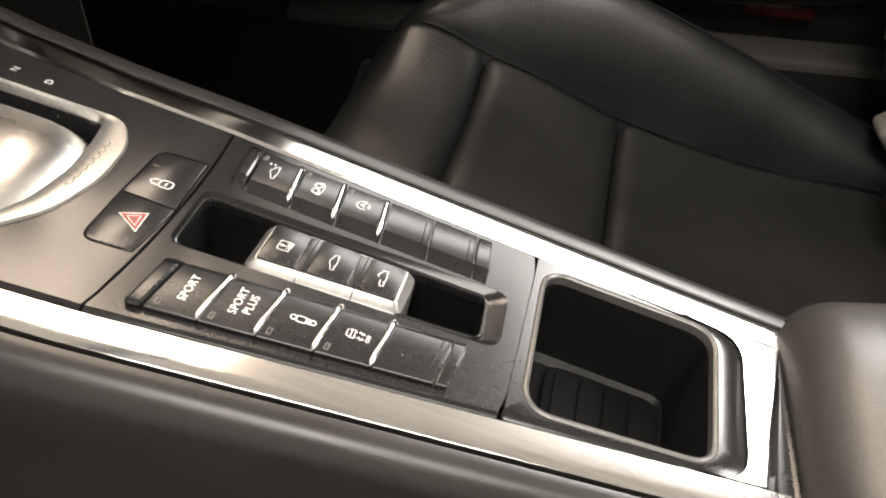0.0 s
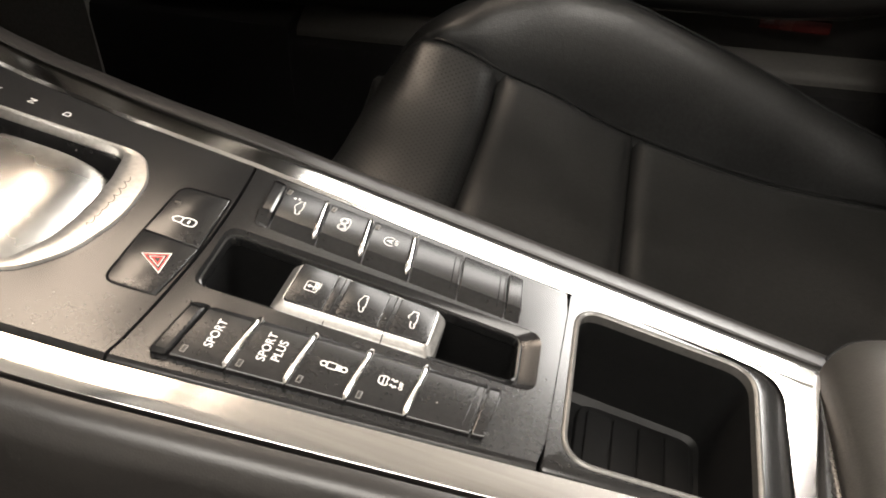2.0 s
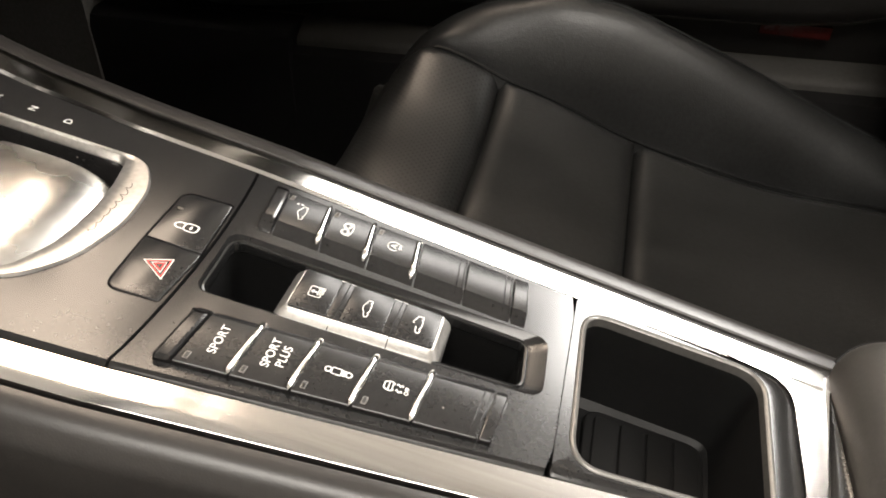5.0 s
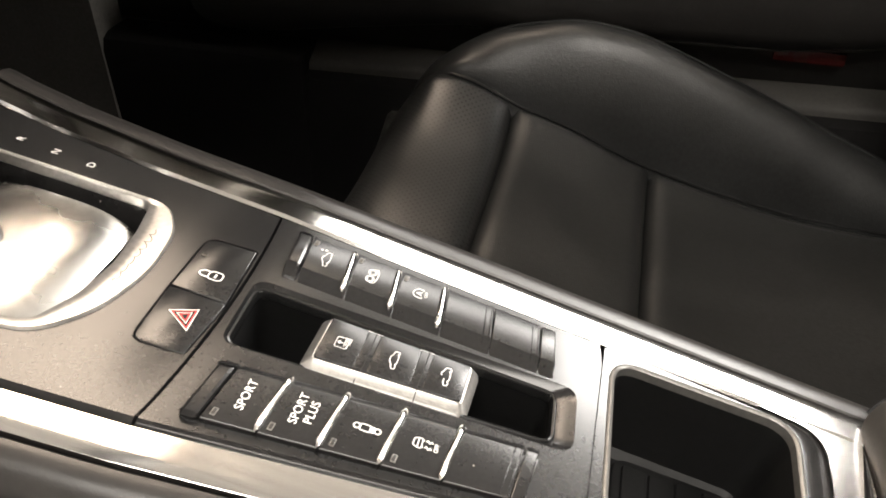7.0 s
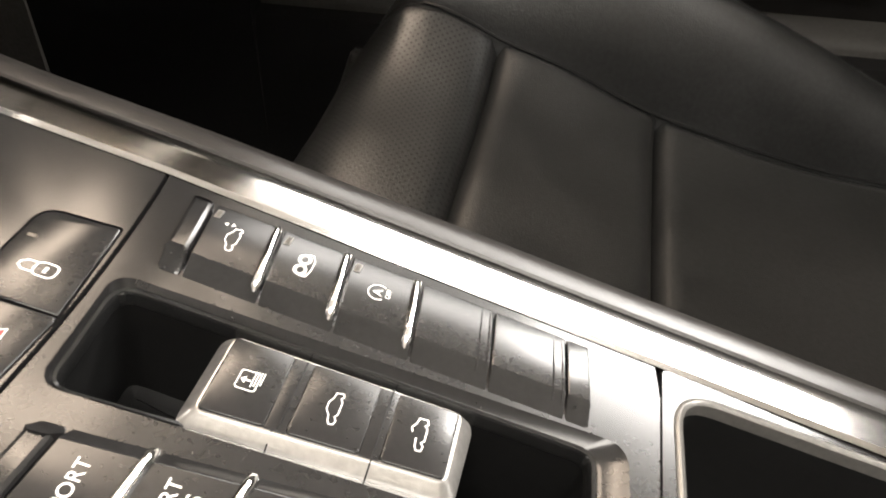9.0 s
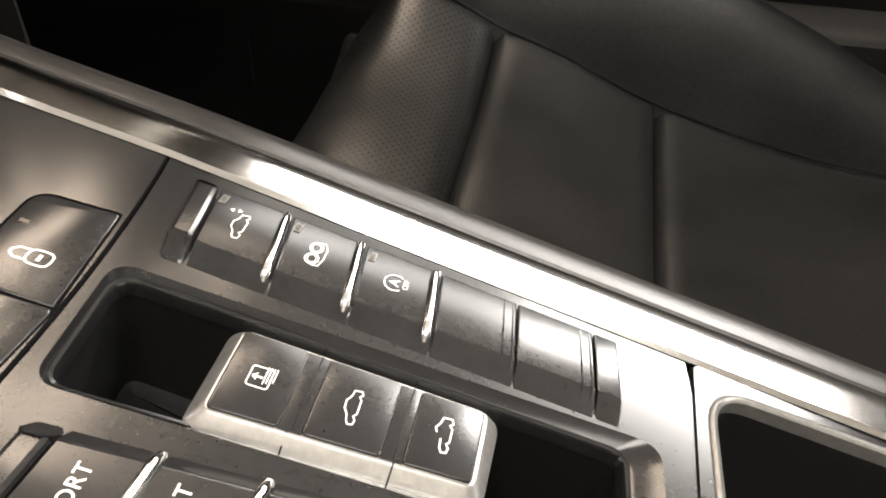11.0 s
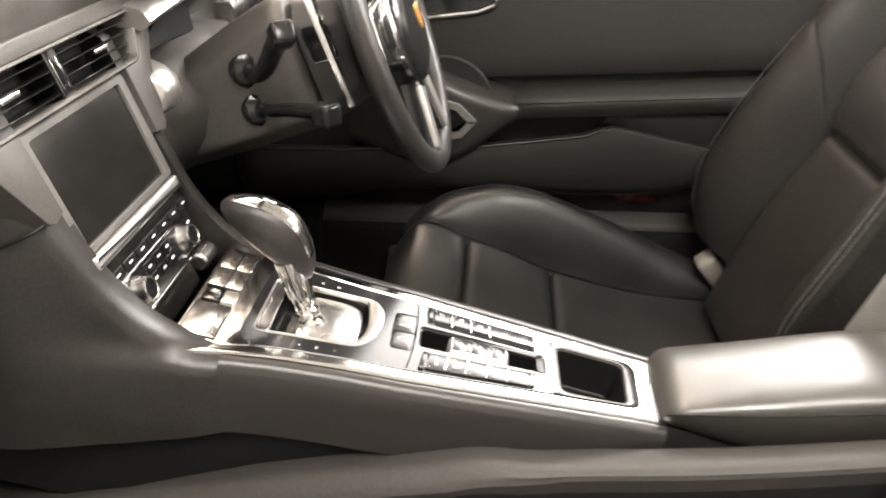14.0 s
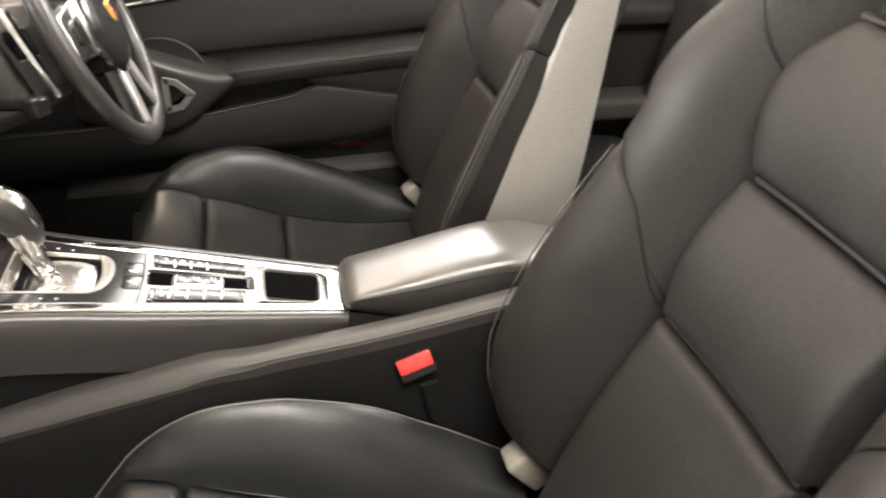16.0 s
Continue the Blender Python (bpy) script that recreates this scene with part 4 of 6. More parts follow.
# Hall assumed around the car: unseen pale walls and ceiling that bounce light.
block("ground", (-5, -5, -0.30), (5, 5.2, -0.25), CONCRETE, "plain grey hall floor under the car", "floor")
block("ceiling", (-5, -5, 3.00), (5, 5.2, 3.12), PLASTER, "unseen plain pale ceiling that bounces light", "ceiling")
# Wall opening added to let the glowing sheet outside light the interior.
north = thing("wall_north", "unseen pale wall with an opening for the added front light", "wall", base=(-5, 0, -0.3), kind="structure")
for lo, hi in (((-5.15, -5, -0.30), (-5, 5.2, 1.10)), ((-5.15, -5, 2.85), (-5, 5.2, 3.12)), ((-5.15, -5, 1.10), (-5, -3.2, 2.85)), ((-5.15, 3.2, 1.10), (-5, 5.2, 2.85))):
    bm = bmesh.new()
    box(bm, lo, hi)
    part("wall_piece", bm, PLASTER, north)
block("backdrop", (-6.3, -5, -0.3), (-6.2, 5.2, 4.0), front_glow, "unseen glowing sheet that adds light from the front", "backdrop")
block("wall_south", (5, -5, -0.30), (5.15, 5.2, 3.12), PLASTER, "unseen plain pale wall that bounces light", "wall")
block("wall_west", (-5.15, -5.15, -0.30), (5.15, -5, 3.12), PLASTER, "unseen plain pale wall that bounces light", "wall")
block("wall_east", (-5.15, 5.2, -0.30), (5.15, 5.35, 3.12), PLASTER, "unseen plain pale wall that bounces light", "wall")


def footwell(y0, y1):
    bm = bmesh.new()
    prof = [(-0.95, 0.30), (-0.75, 0.10), (-0.55, 0.03), (-0.30, 0.0), (0.30, 0.0), (0.62, 0.02), (0.95, 0.10)]
    up = [[Vector((x, y, z)) for y in span(y0, y1, 4)] for x, z in prof]
    low = [[Vector((x, y, -0.06)) for y in span(y0, y1, 4)] for x, z in prof]
    loft(bm, [u + l[::-1] for u, l in zip(up, low)])
    return bm


# Floor in the carpet tone that carries the footwell's light.
solo("floor", footwell(-0.74, 0.74), LIT_CARPET, "carpeted car floor, colour raised for the unlit footwell", "floor", kind="structure")

# tunnel trim under the console: an upper edge that climbs to the rear
TUNNEL = smooth([(-0.60, 0.300), (-0.33, 0.372), (-0.20, 0.402), (-0.09, 0.424), (0.0, 0.439), (0.055, 0.4475), (0.085, 0.4500), (0.14, 0.4470), (0.25, 0.4560), (0.36, 0.472), (0.45, 0.488), (0.70, 0.53)])
tunnel = thing("tunnel_trim", "black leather covered transmission tunnel", "tunnel", base=(0, 0, 0))
for side in (-1, 1):
    bm = bmesh.new()
    loops, skirt = [], []
    for x in span(-0.60, 0.70, 60):
        z = curve_at(TUNNEL, x) - (0.005 if side < 0 else 0.105)
        w = curve_at([(-0.6, 0.15), (-0.3, 0.142), (0.0, 0.130), (0.2, 0.120), (0.7, 0.116)], x)
        b = curve_at([(-0.6, 0.004), (-0.25, 0.007), (-0.10, 0.013), (0.05, 0.013), (0.16, 0.002), (0.7, 0.002)], x)
        skirt.append((x, z, w + b - 0.008))
        loops.append([Vector((x, side * y, h)) for y, h in ((0.075, z - 0.012), (w - 0.018, z - 0.003), (w - 0.008, z), (w - 0.004, z - 0.0015), (w + 0.5 * b, z - 0.002 - 0.35 * b), (w + b - 0.002, z - 0.003 - 0.72 * b), (w + b, z - 0.006 - 0.75 * b), (w + b - 0.002, z - 0.024), (0.075, z - 0.027))])
    loft(bm, loops)
    part("tunnel_edge", bm, TUNNEL_SKIN, tunnel, "leather upper edge of the tunnel")
    bm = bmesh.new()
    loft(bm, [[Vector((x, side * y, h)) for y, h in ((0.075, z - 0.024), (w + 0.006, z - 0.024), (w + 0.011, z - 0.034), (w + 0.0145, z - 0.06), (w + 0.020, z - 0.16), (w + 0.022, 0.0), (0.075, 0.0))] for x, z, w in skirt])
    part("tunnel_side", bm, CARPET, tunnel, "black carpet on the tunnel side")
bm = bmesh.new()
loft(bm, [[Vector((x, y, z)) for y, z in ((-0.08, 0.0), (0.08, 0.0), (0.08, zt), (-0.08, zt))] for x, zt in ((-0.6, 0.27), (-0.24, 0.36), (0.26, 0.36), (0.7, 0.50))])
part("tunnel_core", bm, CARPET, tunnel)
bm = bmesh.new()
loft(bm, [[Vector((x, y, z)) for y, z in ((-0.10, 0.3), (0.10, 0.3), (0.10, zt), (-0.10, zt))] for x, zt in ((0.50, 0.44), (0.62, 0.46), (1.0, 0.47))])
part("tunnel_rear", bm, CARPET, tunnel)
bm = bmesh.new()
loft(bm, [[Vector((x, p.x, p.y)) for p in rounded([(-0.062, 0.30), (0.062, 0.30), (0.062, zt), (-0.062, zt)], 0.016, 6)] for x, zt in ((0.575, 0.470), (0.585, 0.495), (0.600, 0.509), (0.620, 0.518), (0.640, 0.522), (0.655, 0.522), (0.664, 0.516), (0.668, 0.506))])
part("rear_cover", bm, ARM_LEATHER, tunnel, "dark grey cover behind the armrest")

# passenger belt buckle beside the tunnel
buckle = thing("belt_buckle", "black belt buckle with red release button", "belt buckle", base=(0.345, -0.150, 0.30))
bm_m = Matrix.Translation((0.334, -0.137, 0.418)) @ Matrix.Rotation(radians(-20), 4, "Y") @ Matrix.Rotation(radians(-28), 4, "X")
bm = bmesh.new()
box(bm, (-0.0245, 0.0, -0.020), (0.0245, 0.016, 0.0125), 0.003, 2, bm_m)
part("housing", bm, DEEP, buckle, "black plastic housing")
bm = bmesh.new()
box(bm, (-0.0225, -0.004, -0.0085), (0.0225, 0.004, 0.0110), 0.002, 2, bm_m)
part("release_button", bm, RED, buckle, "bright red release button")
bm = bmesh.new()
sweep(bm, [(0.352, -0.140, 0.385), (0.372, -0.136, 0.30), (0.40, -0.136, 0.20)], 0.012, 10, flat=0.35, up=(0, 1, 0))
part("stalk", bm, CARPET, buckle, "black webbing stalk")

# sill and door on the driver's side
bm = bmesh.new()
loft(bm, [[Vector((x, y, z + 0.03 * (x + 0.3))) for y, z in ((0.675, -0.02), (0.675, 0.284), (0.678, 0.290), (0.684, 0.293), (0.705, 0.303), (0.78, 0.304), (0.78, -0.05), (0.675, -0.05))] for x in span(-0.75, 0.95, 8)])
solo("sill_right", bm, SILL, "grey grained plastic door sill", "sill", kind="structure")
bm = bmesh.new()
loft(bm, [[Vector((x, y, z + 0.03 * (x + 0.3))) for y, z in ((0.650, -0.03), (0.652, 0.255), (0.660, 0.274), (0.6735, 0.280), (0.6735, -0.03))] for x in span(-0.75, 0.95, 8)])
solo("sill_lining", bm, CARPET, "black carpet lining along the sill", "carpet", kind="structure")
bm = bmesh.new()
loft(bm, [[Vector((x, -y, z)) for y, z in ((0.62, 0.0), (0.625, 0.20), (0.66, 0.235), (0.75, 0.23), (0.78, 0.20), (0.78, -0.05), (0.62, -0.05))] for x in span(-0.75, 0.95, 8)])
solo("sill_left", bm, SILL, "grey grained plastic door sill", "sill", kind="structure")

bm = bmesh.new()
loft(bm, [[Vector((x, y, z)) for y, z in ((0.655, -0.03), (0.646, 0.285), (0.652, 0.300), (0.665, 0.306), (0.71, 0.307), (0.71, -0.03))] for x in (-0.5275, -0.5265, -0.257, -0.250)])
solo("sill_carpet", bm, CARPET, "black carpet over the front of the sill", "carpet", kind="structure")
# Kick panel, its colour lightened in place of light reaching it.
bm = bmesh.new()
loft(bm, [[Vector((x, y, z)) for y, z in ((0.644, -0.03), (0.644, 0.46), (0.70, 0.47), (0.70, -0.03))] for x in (-0.95, -0.70, -0.528)])
solo("kick_panel", bm, KICK, "carpeted kick panel, colour raised for the unlit footwell", "trim panel", kind="structure")

door = thing("door_1", "closed door with black leather trim and chrome release", "car door", base=(0.1, 0.74, 0.33), kind="structure")
bm = bmesh.new()
DOOR = [(0.700, 0.335), (0.690, 0.36), (0.702, 0.572), (0.700, 0.578), (0.686, 0.583), (0.683, 0.592), (0.685, 0.620), (0.690, 0.66), (0.700, 0.72), (0.722, 0.82), (0.745, 0.895), (0.79, 0.905), (0.84, 0.90), (0.86, 0.6), (0.84, 0.30), (0.72, 0.30)]
loft(bm, [[Vector((x, y + 0.010 * ((x - 0.1) / 0.6) ** 2, z + 0.075 * (max(x, -0.1) - 0.13) * (1 if 0.57 < z < 0.63 else 0.4 if z < 0.70 and z > 0.5 else 0))) for y, z in DOOR] for x in span(-0.60, 0.80, 24)])
part("door_panel", bm, DOOR_SKIN, door, "dark upper door panel")
# armrest ledge along the door
LEDGE = [(0.715, 0.512), (0.662, 0.514), (0.646, 0.519), (0.640, 0.530), (0.6385, 0.543), (0.6400, 0.5455), (0.6385, 0.548), (0.641, 0.552), (0.650, 0.556), (0.675, 0.558), (0.700, 0.562), (0.715, 0.566)]
bm = bmesh.new()
loops = []
for x in span(0.060, 0.78, 26):
    lift = 0.085 * (x - 0.13)
    k = min(1.0, (x - 0.045) / 0.10)
    loops.append([Vector((x, 0.715 - (0.715 - y) * (0.55 + 0.45 * k), z + lift - 0.012 * (1 - k))) for y, z in LEDGE])
loft(bm, loops)
part("door_armrest", bm, DOOR_SKIN, door, "leather armrest ledge")
# grab handle that swells in front of the ledge
bm = bmesh.new()
loops = []
for i, x in enumerate((-0.19, -0.15, -0.10, -0.05, 0.0, 0.04, 0.08, 0.108, 0.121)):
    t0 = (0.640, 0.630, 0.613, 0.595, 0.576, 0.562, 0.549, 0.543, 0.538)[i]
    b0 = (0.440, 0.432, 0.420, 0.415, 0.425, 0.450, 0.483, 0.503, 0.512)[i]
    w = (0.66, 0.648, 0.638, 0.630, 0.627, 0.628, 0.633, 0.643, 0.655)[i]
    loops.append([Vector((x, p.x, p.y)) for p in rounded([(0.72, b0), (w, b0 + 0.01), (w, t0 - 0.006), (0.72, t0 + 0.015)], [0.002, 0.030, 0.022, 0.002], 7)])
sm = [spline([loop[k] for loop in loops], 3) for k in range(len(loops[0]))]
loft(bm, [[s[i] for s in sm] for i in range(len(sm[0]))])
part("grab_handle", bm, LEATHER, door, "leather grab handle", 60)
TRI = rounded([(-0.020, 0.552), (0.010, 0.545), (0.042, 0.514), (0.016, 0.484), (-0.020, 0.476)], 0.006, 4)
bm = bmesh.new()
loft(bm, [[Vector((p.x, y, p.y)) for p in inset(TRI, d)] for d, y in ((0.0, 0.629), (0.001, 0.622), (0.0125, 0.622), (0.0135, 0.630))], False, False)
part("handle_inlay", bm, SILVER, door, "silver triangular handle inlay")
bm = bmesh.new()
loft(bm, [[Vector((p.x, y, p.y)) for p in inset(TRI, 0.0130)] for y in (0.6255, 0.630)])
part("handle_recess", bm, GLOSS, door)
# lower pocket and its lid
POCKET = [(-0.62, 0.425), (-0.2, 0.440), (0.06, 0.462), (0.23, 0.490), (0.262, 0.505), (0.285, 0.508), (0.45, 0.478), (0.62, 0.462), (0.78, 0.455)]
POCKET_LOW = [(-0.412, 0.372), (-0.408, 0.355), (-0.396, 0.338), (-0.375, 0.327), (-0.34, 0.323), (-0.28, 0.329), (-0.18, 0.344), (-0.06, 0.360), (0.1, 0.365), (0.3, 0.371), (0.39, 0.380), (0.46, 0.402), (0.60, 0.417), (0.78, 0.420)]
bm = bmesh.new()
loops = []
for x in [-0.412, -0.410, -0.405, -0.396, -0.382, -0.36] + span(-0.33, 0.78, 42):
    z0, z1 = curve_at(POCKET_LOW, x), curve_at(POCKET, x)
    k = math.sqrt(1 - (1 - min(1.0, (x + 0.412) / 0.05)) ** 2)
    z1 = z0 + 0.03 + (z1 - z0 - 0.03) * (0.4 + 0.6 * k)
    loops.append([Vector((x, 0.702 - (0.702 - y) * (0.25 + 0.75 * k), z)) for y, z in ((0.702, z0), (0.674, z0 + 0.001), (0.661, z0 + 0.008), (0.652, z0 + 0.024), (0.6485, 0.55 * z0 + 0.45 * z1), (0.6485, z1 - 0.006), (0.652, z1), (0.664, z1 + 0.001), (0.702, z1 - 0.02))])
loft(bm, loops)
part("door_pocket", bm, DOOR_SKIN, door, "dark lower door pocket")
bm = bmesh.new()
sweep(bm, [(x, 0.6475, curve_at(POCKET, x) + 0.0005) for x in span(-0.37, 0.262, 22)], 0.0016, 6)
part("pocket_lip", bm, PLASTIC, door, "thin lit pocket lip")
bm = bmesh.new()
loops = [[Vector((x, y, z)) for y, z in ((0.70, zb), (0.662, zb + 0.002), (0.654, (zb + zt) / 2), (0.658, zt - 0.003), (0.70, zt))] for x, zb, zt in ((0.262, 0.511, 0.522), (0.270, 0.509, 0.536), (0.30, 0.504, 0.544), (0.36, 0.492, 0.550), (0.46, 0.474, 0.553), (0.62, 0.462, 0.560), (0.78, 0.455, 0.565))]
loft(bm, loops)
part("pocket_lid", bm, DOOR_SKIN, door, "leather pocket lid")
bm = bmesh.new()
sweep(bm, [(x, 0.676, curve_at(POCKET_LOW, x) - 0.001) for x in span(-0.05, 0.60, 24)], 0.0016, 6)
part("lower_seam", bm, PLASTIC, door)
bm = bmesh.new()
box(bm, (0.300, 0.682, 0.356), (0.376, 0.692, 0.371), 0.003)
part("reflector", bm, REFLECTOR, door, "dark red door reflector")
# inner release with its chrome loop
bm = bmesh.new()
loop = rounded([(-0.10, 0.738), (0.030, 0.728), (0.069, 0.702), (0.030, 0.686), (-0.10, 0.666)], 0.010, 5)
sweep(bm, [(p.x, 0.690, p.y) for p in loop], 0.0042, 8, closed=True)
part("release_loop", bm, CHROME, door, "chrome release loop")
bm = bmesh.new()
loft(bm, [[Vector((p.x, y, p.y)) for p in loop] for y in (0.6945, 0.700)])
part("release_recess", bm, GLOSS, door, "dark release recess")
# round speaker mound under the release
bm = bmesh.new()
lathe(bm, [(0.0885, 0.0), (0.0880, 0.008), (0.0870, 0.010), (0.0855, 0.0095), (0.080, 0.007), (0.0, 0.007)], Matrix.Translation((-0.020, 0.678, 0.525)) @ Matrix.Rotation(radians(90), 4, "X"), 40, False)
part("speaker_cover", bm, PLASTIC, door, "dark round speaker cover")
bm = bmesh.new()
box(bm, (-0.55, 0.795, 0.89), (0.78, 0.800, 0.93), 0.001)
part("window_seal", bm, CLOTH, door)

# body shell: pillars, roof, bulkhead
shell = thing("body_shell", "dark open body shell with folded cloth top", "car body", base=(0, 0, -0.05), kind="structure")
bm = bmesh.new()
sweep(bm, [(-0.10, y, 1.27 + 0.02 * (1 - (y / 0.64) ** 2)) for y in span(-0.64, 0.64, 10)], 0.032, 8, flat=0.7)
part("windscreen_header", bm, BODY, shell, "dark windscreen header")
bm = bmesh.new()
loft(bm, [[Vector((x, y, z)) for x, z in ((1.06, 0.84), (1.10, 0.90), (1.25, 0.92), (1.50, 0.88), (1.62, 0.80), (1.62, 0.3), (1.06, 0.3))] for y in (-0.70, -0.4, 0.4, 0.70)])
part("folded_top", bm, CLOTH, shell, "folded black cloth top")
for side in (-1, 1):
    bm = bmesh.new()
    sweep(bm, [(-0.75, side * 0.76, 0.86), (-0.40, side * 0.72, 1.08), (-0.10, side * 0.64, 1.27)], 0.030, 8, flat=0.7)
    part("windscreen_pillar", bm, BODY, shell, "dark windscreen pillar")
    bm = bmesh.new()
    box(bm, (0.82, side * 0.86 if side < 0 else 0.72, -0.1), (1.65, -0.72 if side < 0 else 0.86, 0.90), 0.02)
    part("rear_flank", bm, BODY, shell, "dark rear flank")
    bm = bmesh.new()
    box(bm, (-1.25, -0.86 if side < 0 else 0.72, -0.1), (-0.62, -0.72 if side < 0 else 0.86, 0.86), 0.03)
    part("front_wing", bm, BODY, shell, "dark front wing")
bm = bmesh.new()
box(bm, (1.04, -0.74, -0.05), (1.07, 0.74, 0.80), 0.01)
part("rear_bulkhead", bm, CLOTH, shell, "dark cloth rear wall")
bm = bmesh.new()
box(bm, (-1.25, -0.80, -0.10), (-1.18, 0.80, 0.78), 0.02)
part("front_bulkhead", bm, BODY, shell)

# rear seats and side trim behind the front seats
rear = thing("rear_bench", "small black leather rear bench", "rear seat", base=(0.92, 0, 0.05))
for s in (-1, 1):
    bm = bmesh.new()
    pad(bm, lambda u, v, s=s: (0.70 + 0.26 * u, s * 0.40 + (v - 0.5) * 0.46, 0.40 + 0.02 * math.cos((v - 0.5) * 3) - 0.03 * u), 10, 12, 0.12, 0.02, 0.05)
    part("bench_cushion", bm, SEAT_LEATHER, rear, "black leather bench cushion")
    bm = bmesh.new()
    pad(bm, lambda u, v, s=s: (0.96 + 0.08 * u, s * 0.40 + (v - 0.5) * 0.46, 0.40 + 0.34 * u), 10, 12, 0.06, 0.02, 0.05)
    part("bench_back", bm, SEAT_LEATHER, rear, "black leather bench back")
trim = thing("rear_side_trim", "black rear side trim panel with a ledge", "trim panel", base=(0.85, 0.70, 0.10))
bm = bmesh.new()
loft(bm, [[Vector((x, y, z)) for y, z in ((0.72, 0.05), (0.665, 0.05), (0.660, 0.598), (0.645, 0.606), (0.634, 0.616), (0.632, 0.630), (0.638, 0.650), (0.655, 0.664), (0.690, 0.668), (0.700, 0.74), (0.712, 0.80), (0.715, 0.90), (0.76, 0.92), (0.76, 0.05))] for x in (0.79, 0.9, 1.05)])
part("panel", bm, DOOR_SKIN, trim)
bm = bmesh.new()
box(bm, (0.79, 0.56, 0.428), (1.04, 0.655, 0.474), 0.012, 3)
part("ledge", bm, SILL, trim, "grey plastic ledge")

# ---- seats ----
CREST = smooth([(-0.088, 0.322), (-0.06, 0.356), (0.0, 0.391), (0.05, 0.405), (0.094, 0.411), (0.15, 0.404), (0.198, 0.388), (0.26, 0.364), (0.323, 0.338), (0.38, 0.312), (0.47, 0.276)])
SEAM = smooth([(-0.088, 0.318), (-0.065, 0.352), (-0.040, 0.368), (0.0, 0.359), (0.04, 0.341), (0.10, 0.322), (0.189, 0.287), (0.33, 0.256), (0.47, 0.246)])
PANELS = (
    [(-0.080, 0.10), (-0.094, 0.18), (-0.100, 0.250), (-0.094, 0.292), (-0.070, 0.316), (-0.030, 0.322), (0.0395, 0.311)],
    [(0.0405, 0.311), (0.09, 0.297), (0.14, 0.283), (0.1885, 0.269)],
    [(0.1895, 0.269), (0.26, 0.253), (0.34, 0.243), (0.47, 0.238)],
)
RECLINE = radians(22)
FOOT = Vector((0.463, 0, 0.23))
ALONG, AHEAD = Vector((math.sin(RECLINE), 0, math.cos(RECLINE))), Vector((-math.cos(RECLINE), 0, math.sin(RECLINE)))


def on_back(h, y, p):
    return FOOT + ALONG * h + AHEAD * p + Vector((0, y, 0))


BACK_W = smooth([(0.04, 0.225), (0.12, 0.240), (0.20, 0.252), (0.28, 0.254), (0.36, 0.248), (0.45, 0.236), (0.53, 0.216)])
BACK_P = smooth([(0.04, 0.050), (0.10, 0.070), (0.15, 0.100), (0.22, 0.119), (0.36, 0.117), (0.45, 0.109), (0.53, 0.105), (0.58, 0.107), (0.62, 0.102), (0.67, 0.091), (0.72, 0.077), (0.80, 0.056), (0.86, 0.040)])
CUT = smooth([(-0.2, 0.345), (0.0, 0.347), (0.10, 0.352), (0.18, 0.366), (0.26, 0.389), (0.41, 0.433), (0.55, 0.458), (0.87, 0.489), (1.0, 0.496), (1.2, 0.496)])
FLANK = smooth([(0.0, 0.076), (0.12, 0.072), (0.25, 0.064), (0.49, 0.047), (0.63, 0.038), (0.86, 0.030)])
SHELL_REAR = smooth([(0.0, -0.110), (0.12, -0.105), (0.30, -0.075), (0.48, -0.034), (0.66, 0.008), (0.72, -0.004), (0.78, -0.030), (0.86, -0.05)])
BULGE = [(0.0, -0.03), (0.07, 0.03), (0.2, 0.30), (0.29, 0.49), (0.38, 0.66), (0.48, 0.80), (0.58, 0.90), (0.76, 0.99), (0.90, 0.97), (1.0, 0.87)]
TOP_W = smooth([(0.36, 0.250), (0.45, 0.236), (0.53, 0.224), (0.57, 0.227), (0.62, 0.222), (0.67, 0.203), (0.72, 0.178), (0.78, 0.152), (0.86, 0.138)])
SHELL_W = smooth([(0.03, 0.224), (0.12, 0.240), (0.20, 0.252), (0.28, 0.254), (0.36, 0.248), (0.45, 0.237), (0.53, 0.228), (0.60, 0.221), (0.67, 0.208), (0.72, 0.186), (0.78, 0.158), (0.86, 0.140)])


INNER = smooth([(-0.088, 0.262), (-0.062, 0.298), (-0.043, 0.322), (-0.022, 0.348), (0.017, 0.380), (0.056, 0.398), (0.100, 0.405), (0.150, 0.4045), (0.192, 0.398), (0.241, 0.384), (0.291, 0.362), (0.351, 0.328), (0.406, 0.293), (0.47, 0.250)])
INNER_SEAM = smooth([(-0.09, 0.262), (-0.05, 0.312), (-0.03, 0.332), (0.0, 0.334), (0.045, 0.327), (0.09, 0.316), (0.153, 0.302), (0.25, 0.272), (0.33, 0.256), (0.47, 0.240)])
INNER_EDGE = smooth([(-0.09, 0.212), (-0.05, 0.210), (0.0, 0.200), (0.09, 0.180), (0.153, 0.168), (0.25, 0.156), (0.47, 0.150)])


LOW_CREST = smooth([(-0.090, 0.258), (-0.066, 0.298), (-0.030, 0.326), (0.021, 0.350), (0.08, 0.374), (0.15, 0.383), (0.19, 0.379), (0.235, 0.364), (0.31, 0.326), (0.39, 0.278), (0.47, 0.236)])
LOW_SEAM = smooth([(-0.09, 0.270), (-0.05, 0.306), (0.0, 0.312), (0.09, 0.308), (0.20, 0.284), (0.33, 0.254), (0.47, 0.240)])
LOW_EDGE = smooth([(-0.09, 0.250), (-0.05, 0.242), (0.09, 0.195), (0.25, 0.156), (0.47, 0.150)])


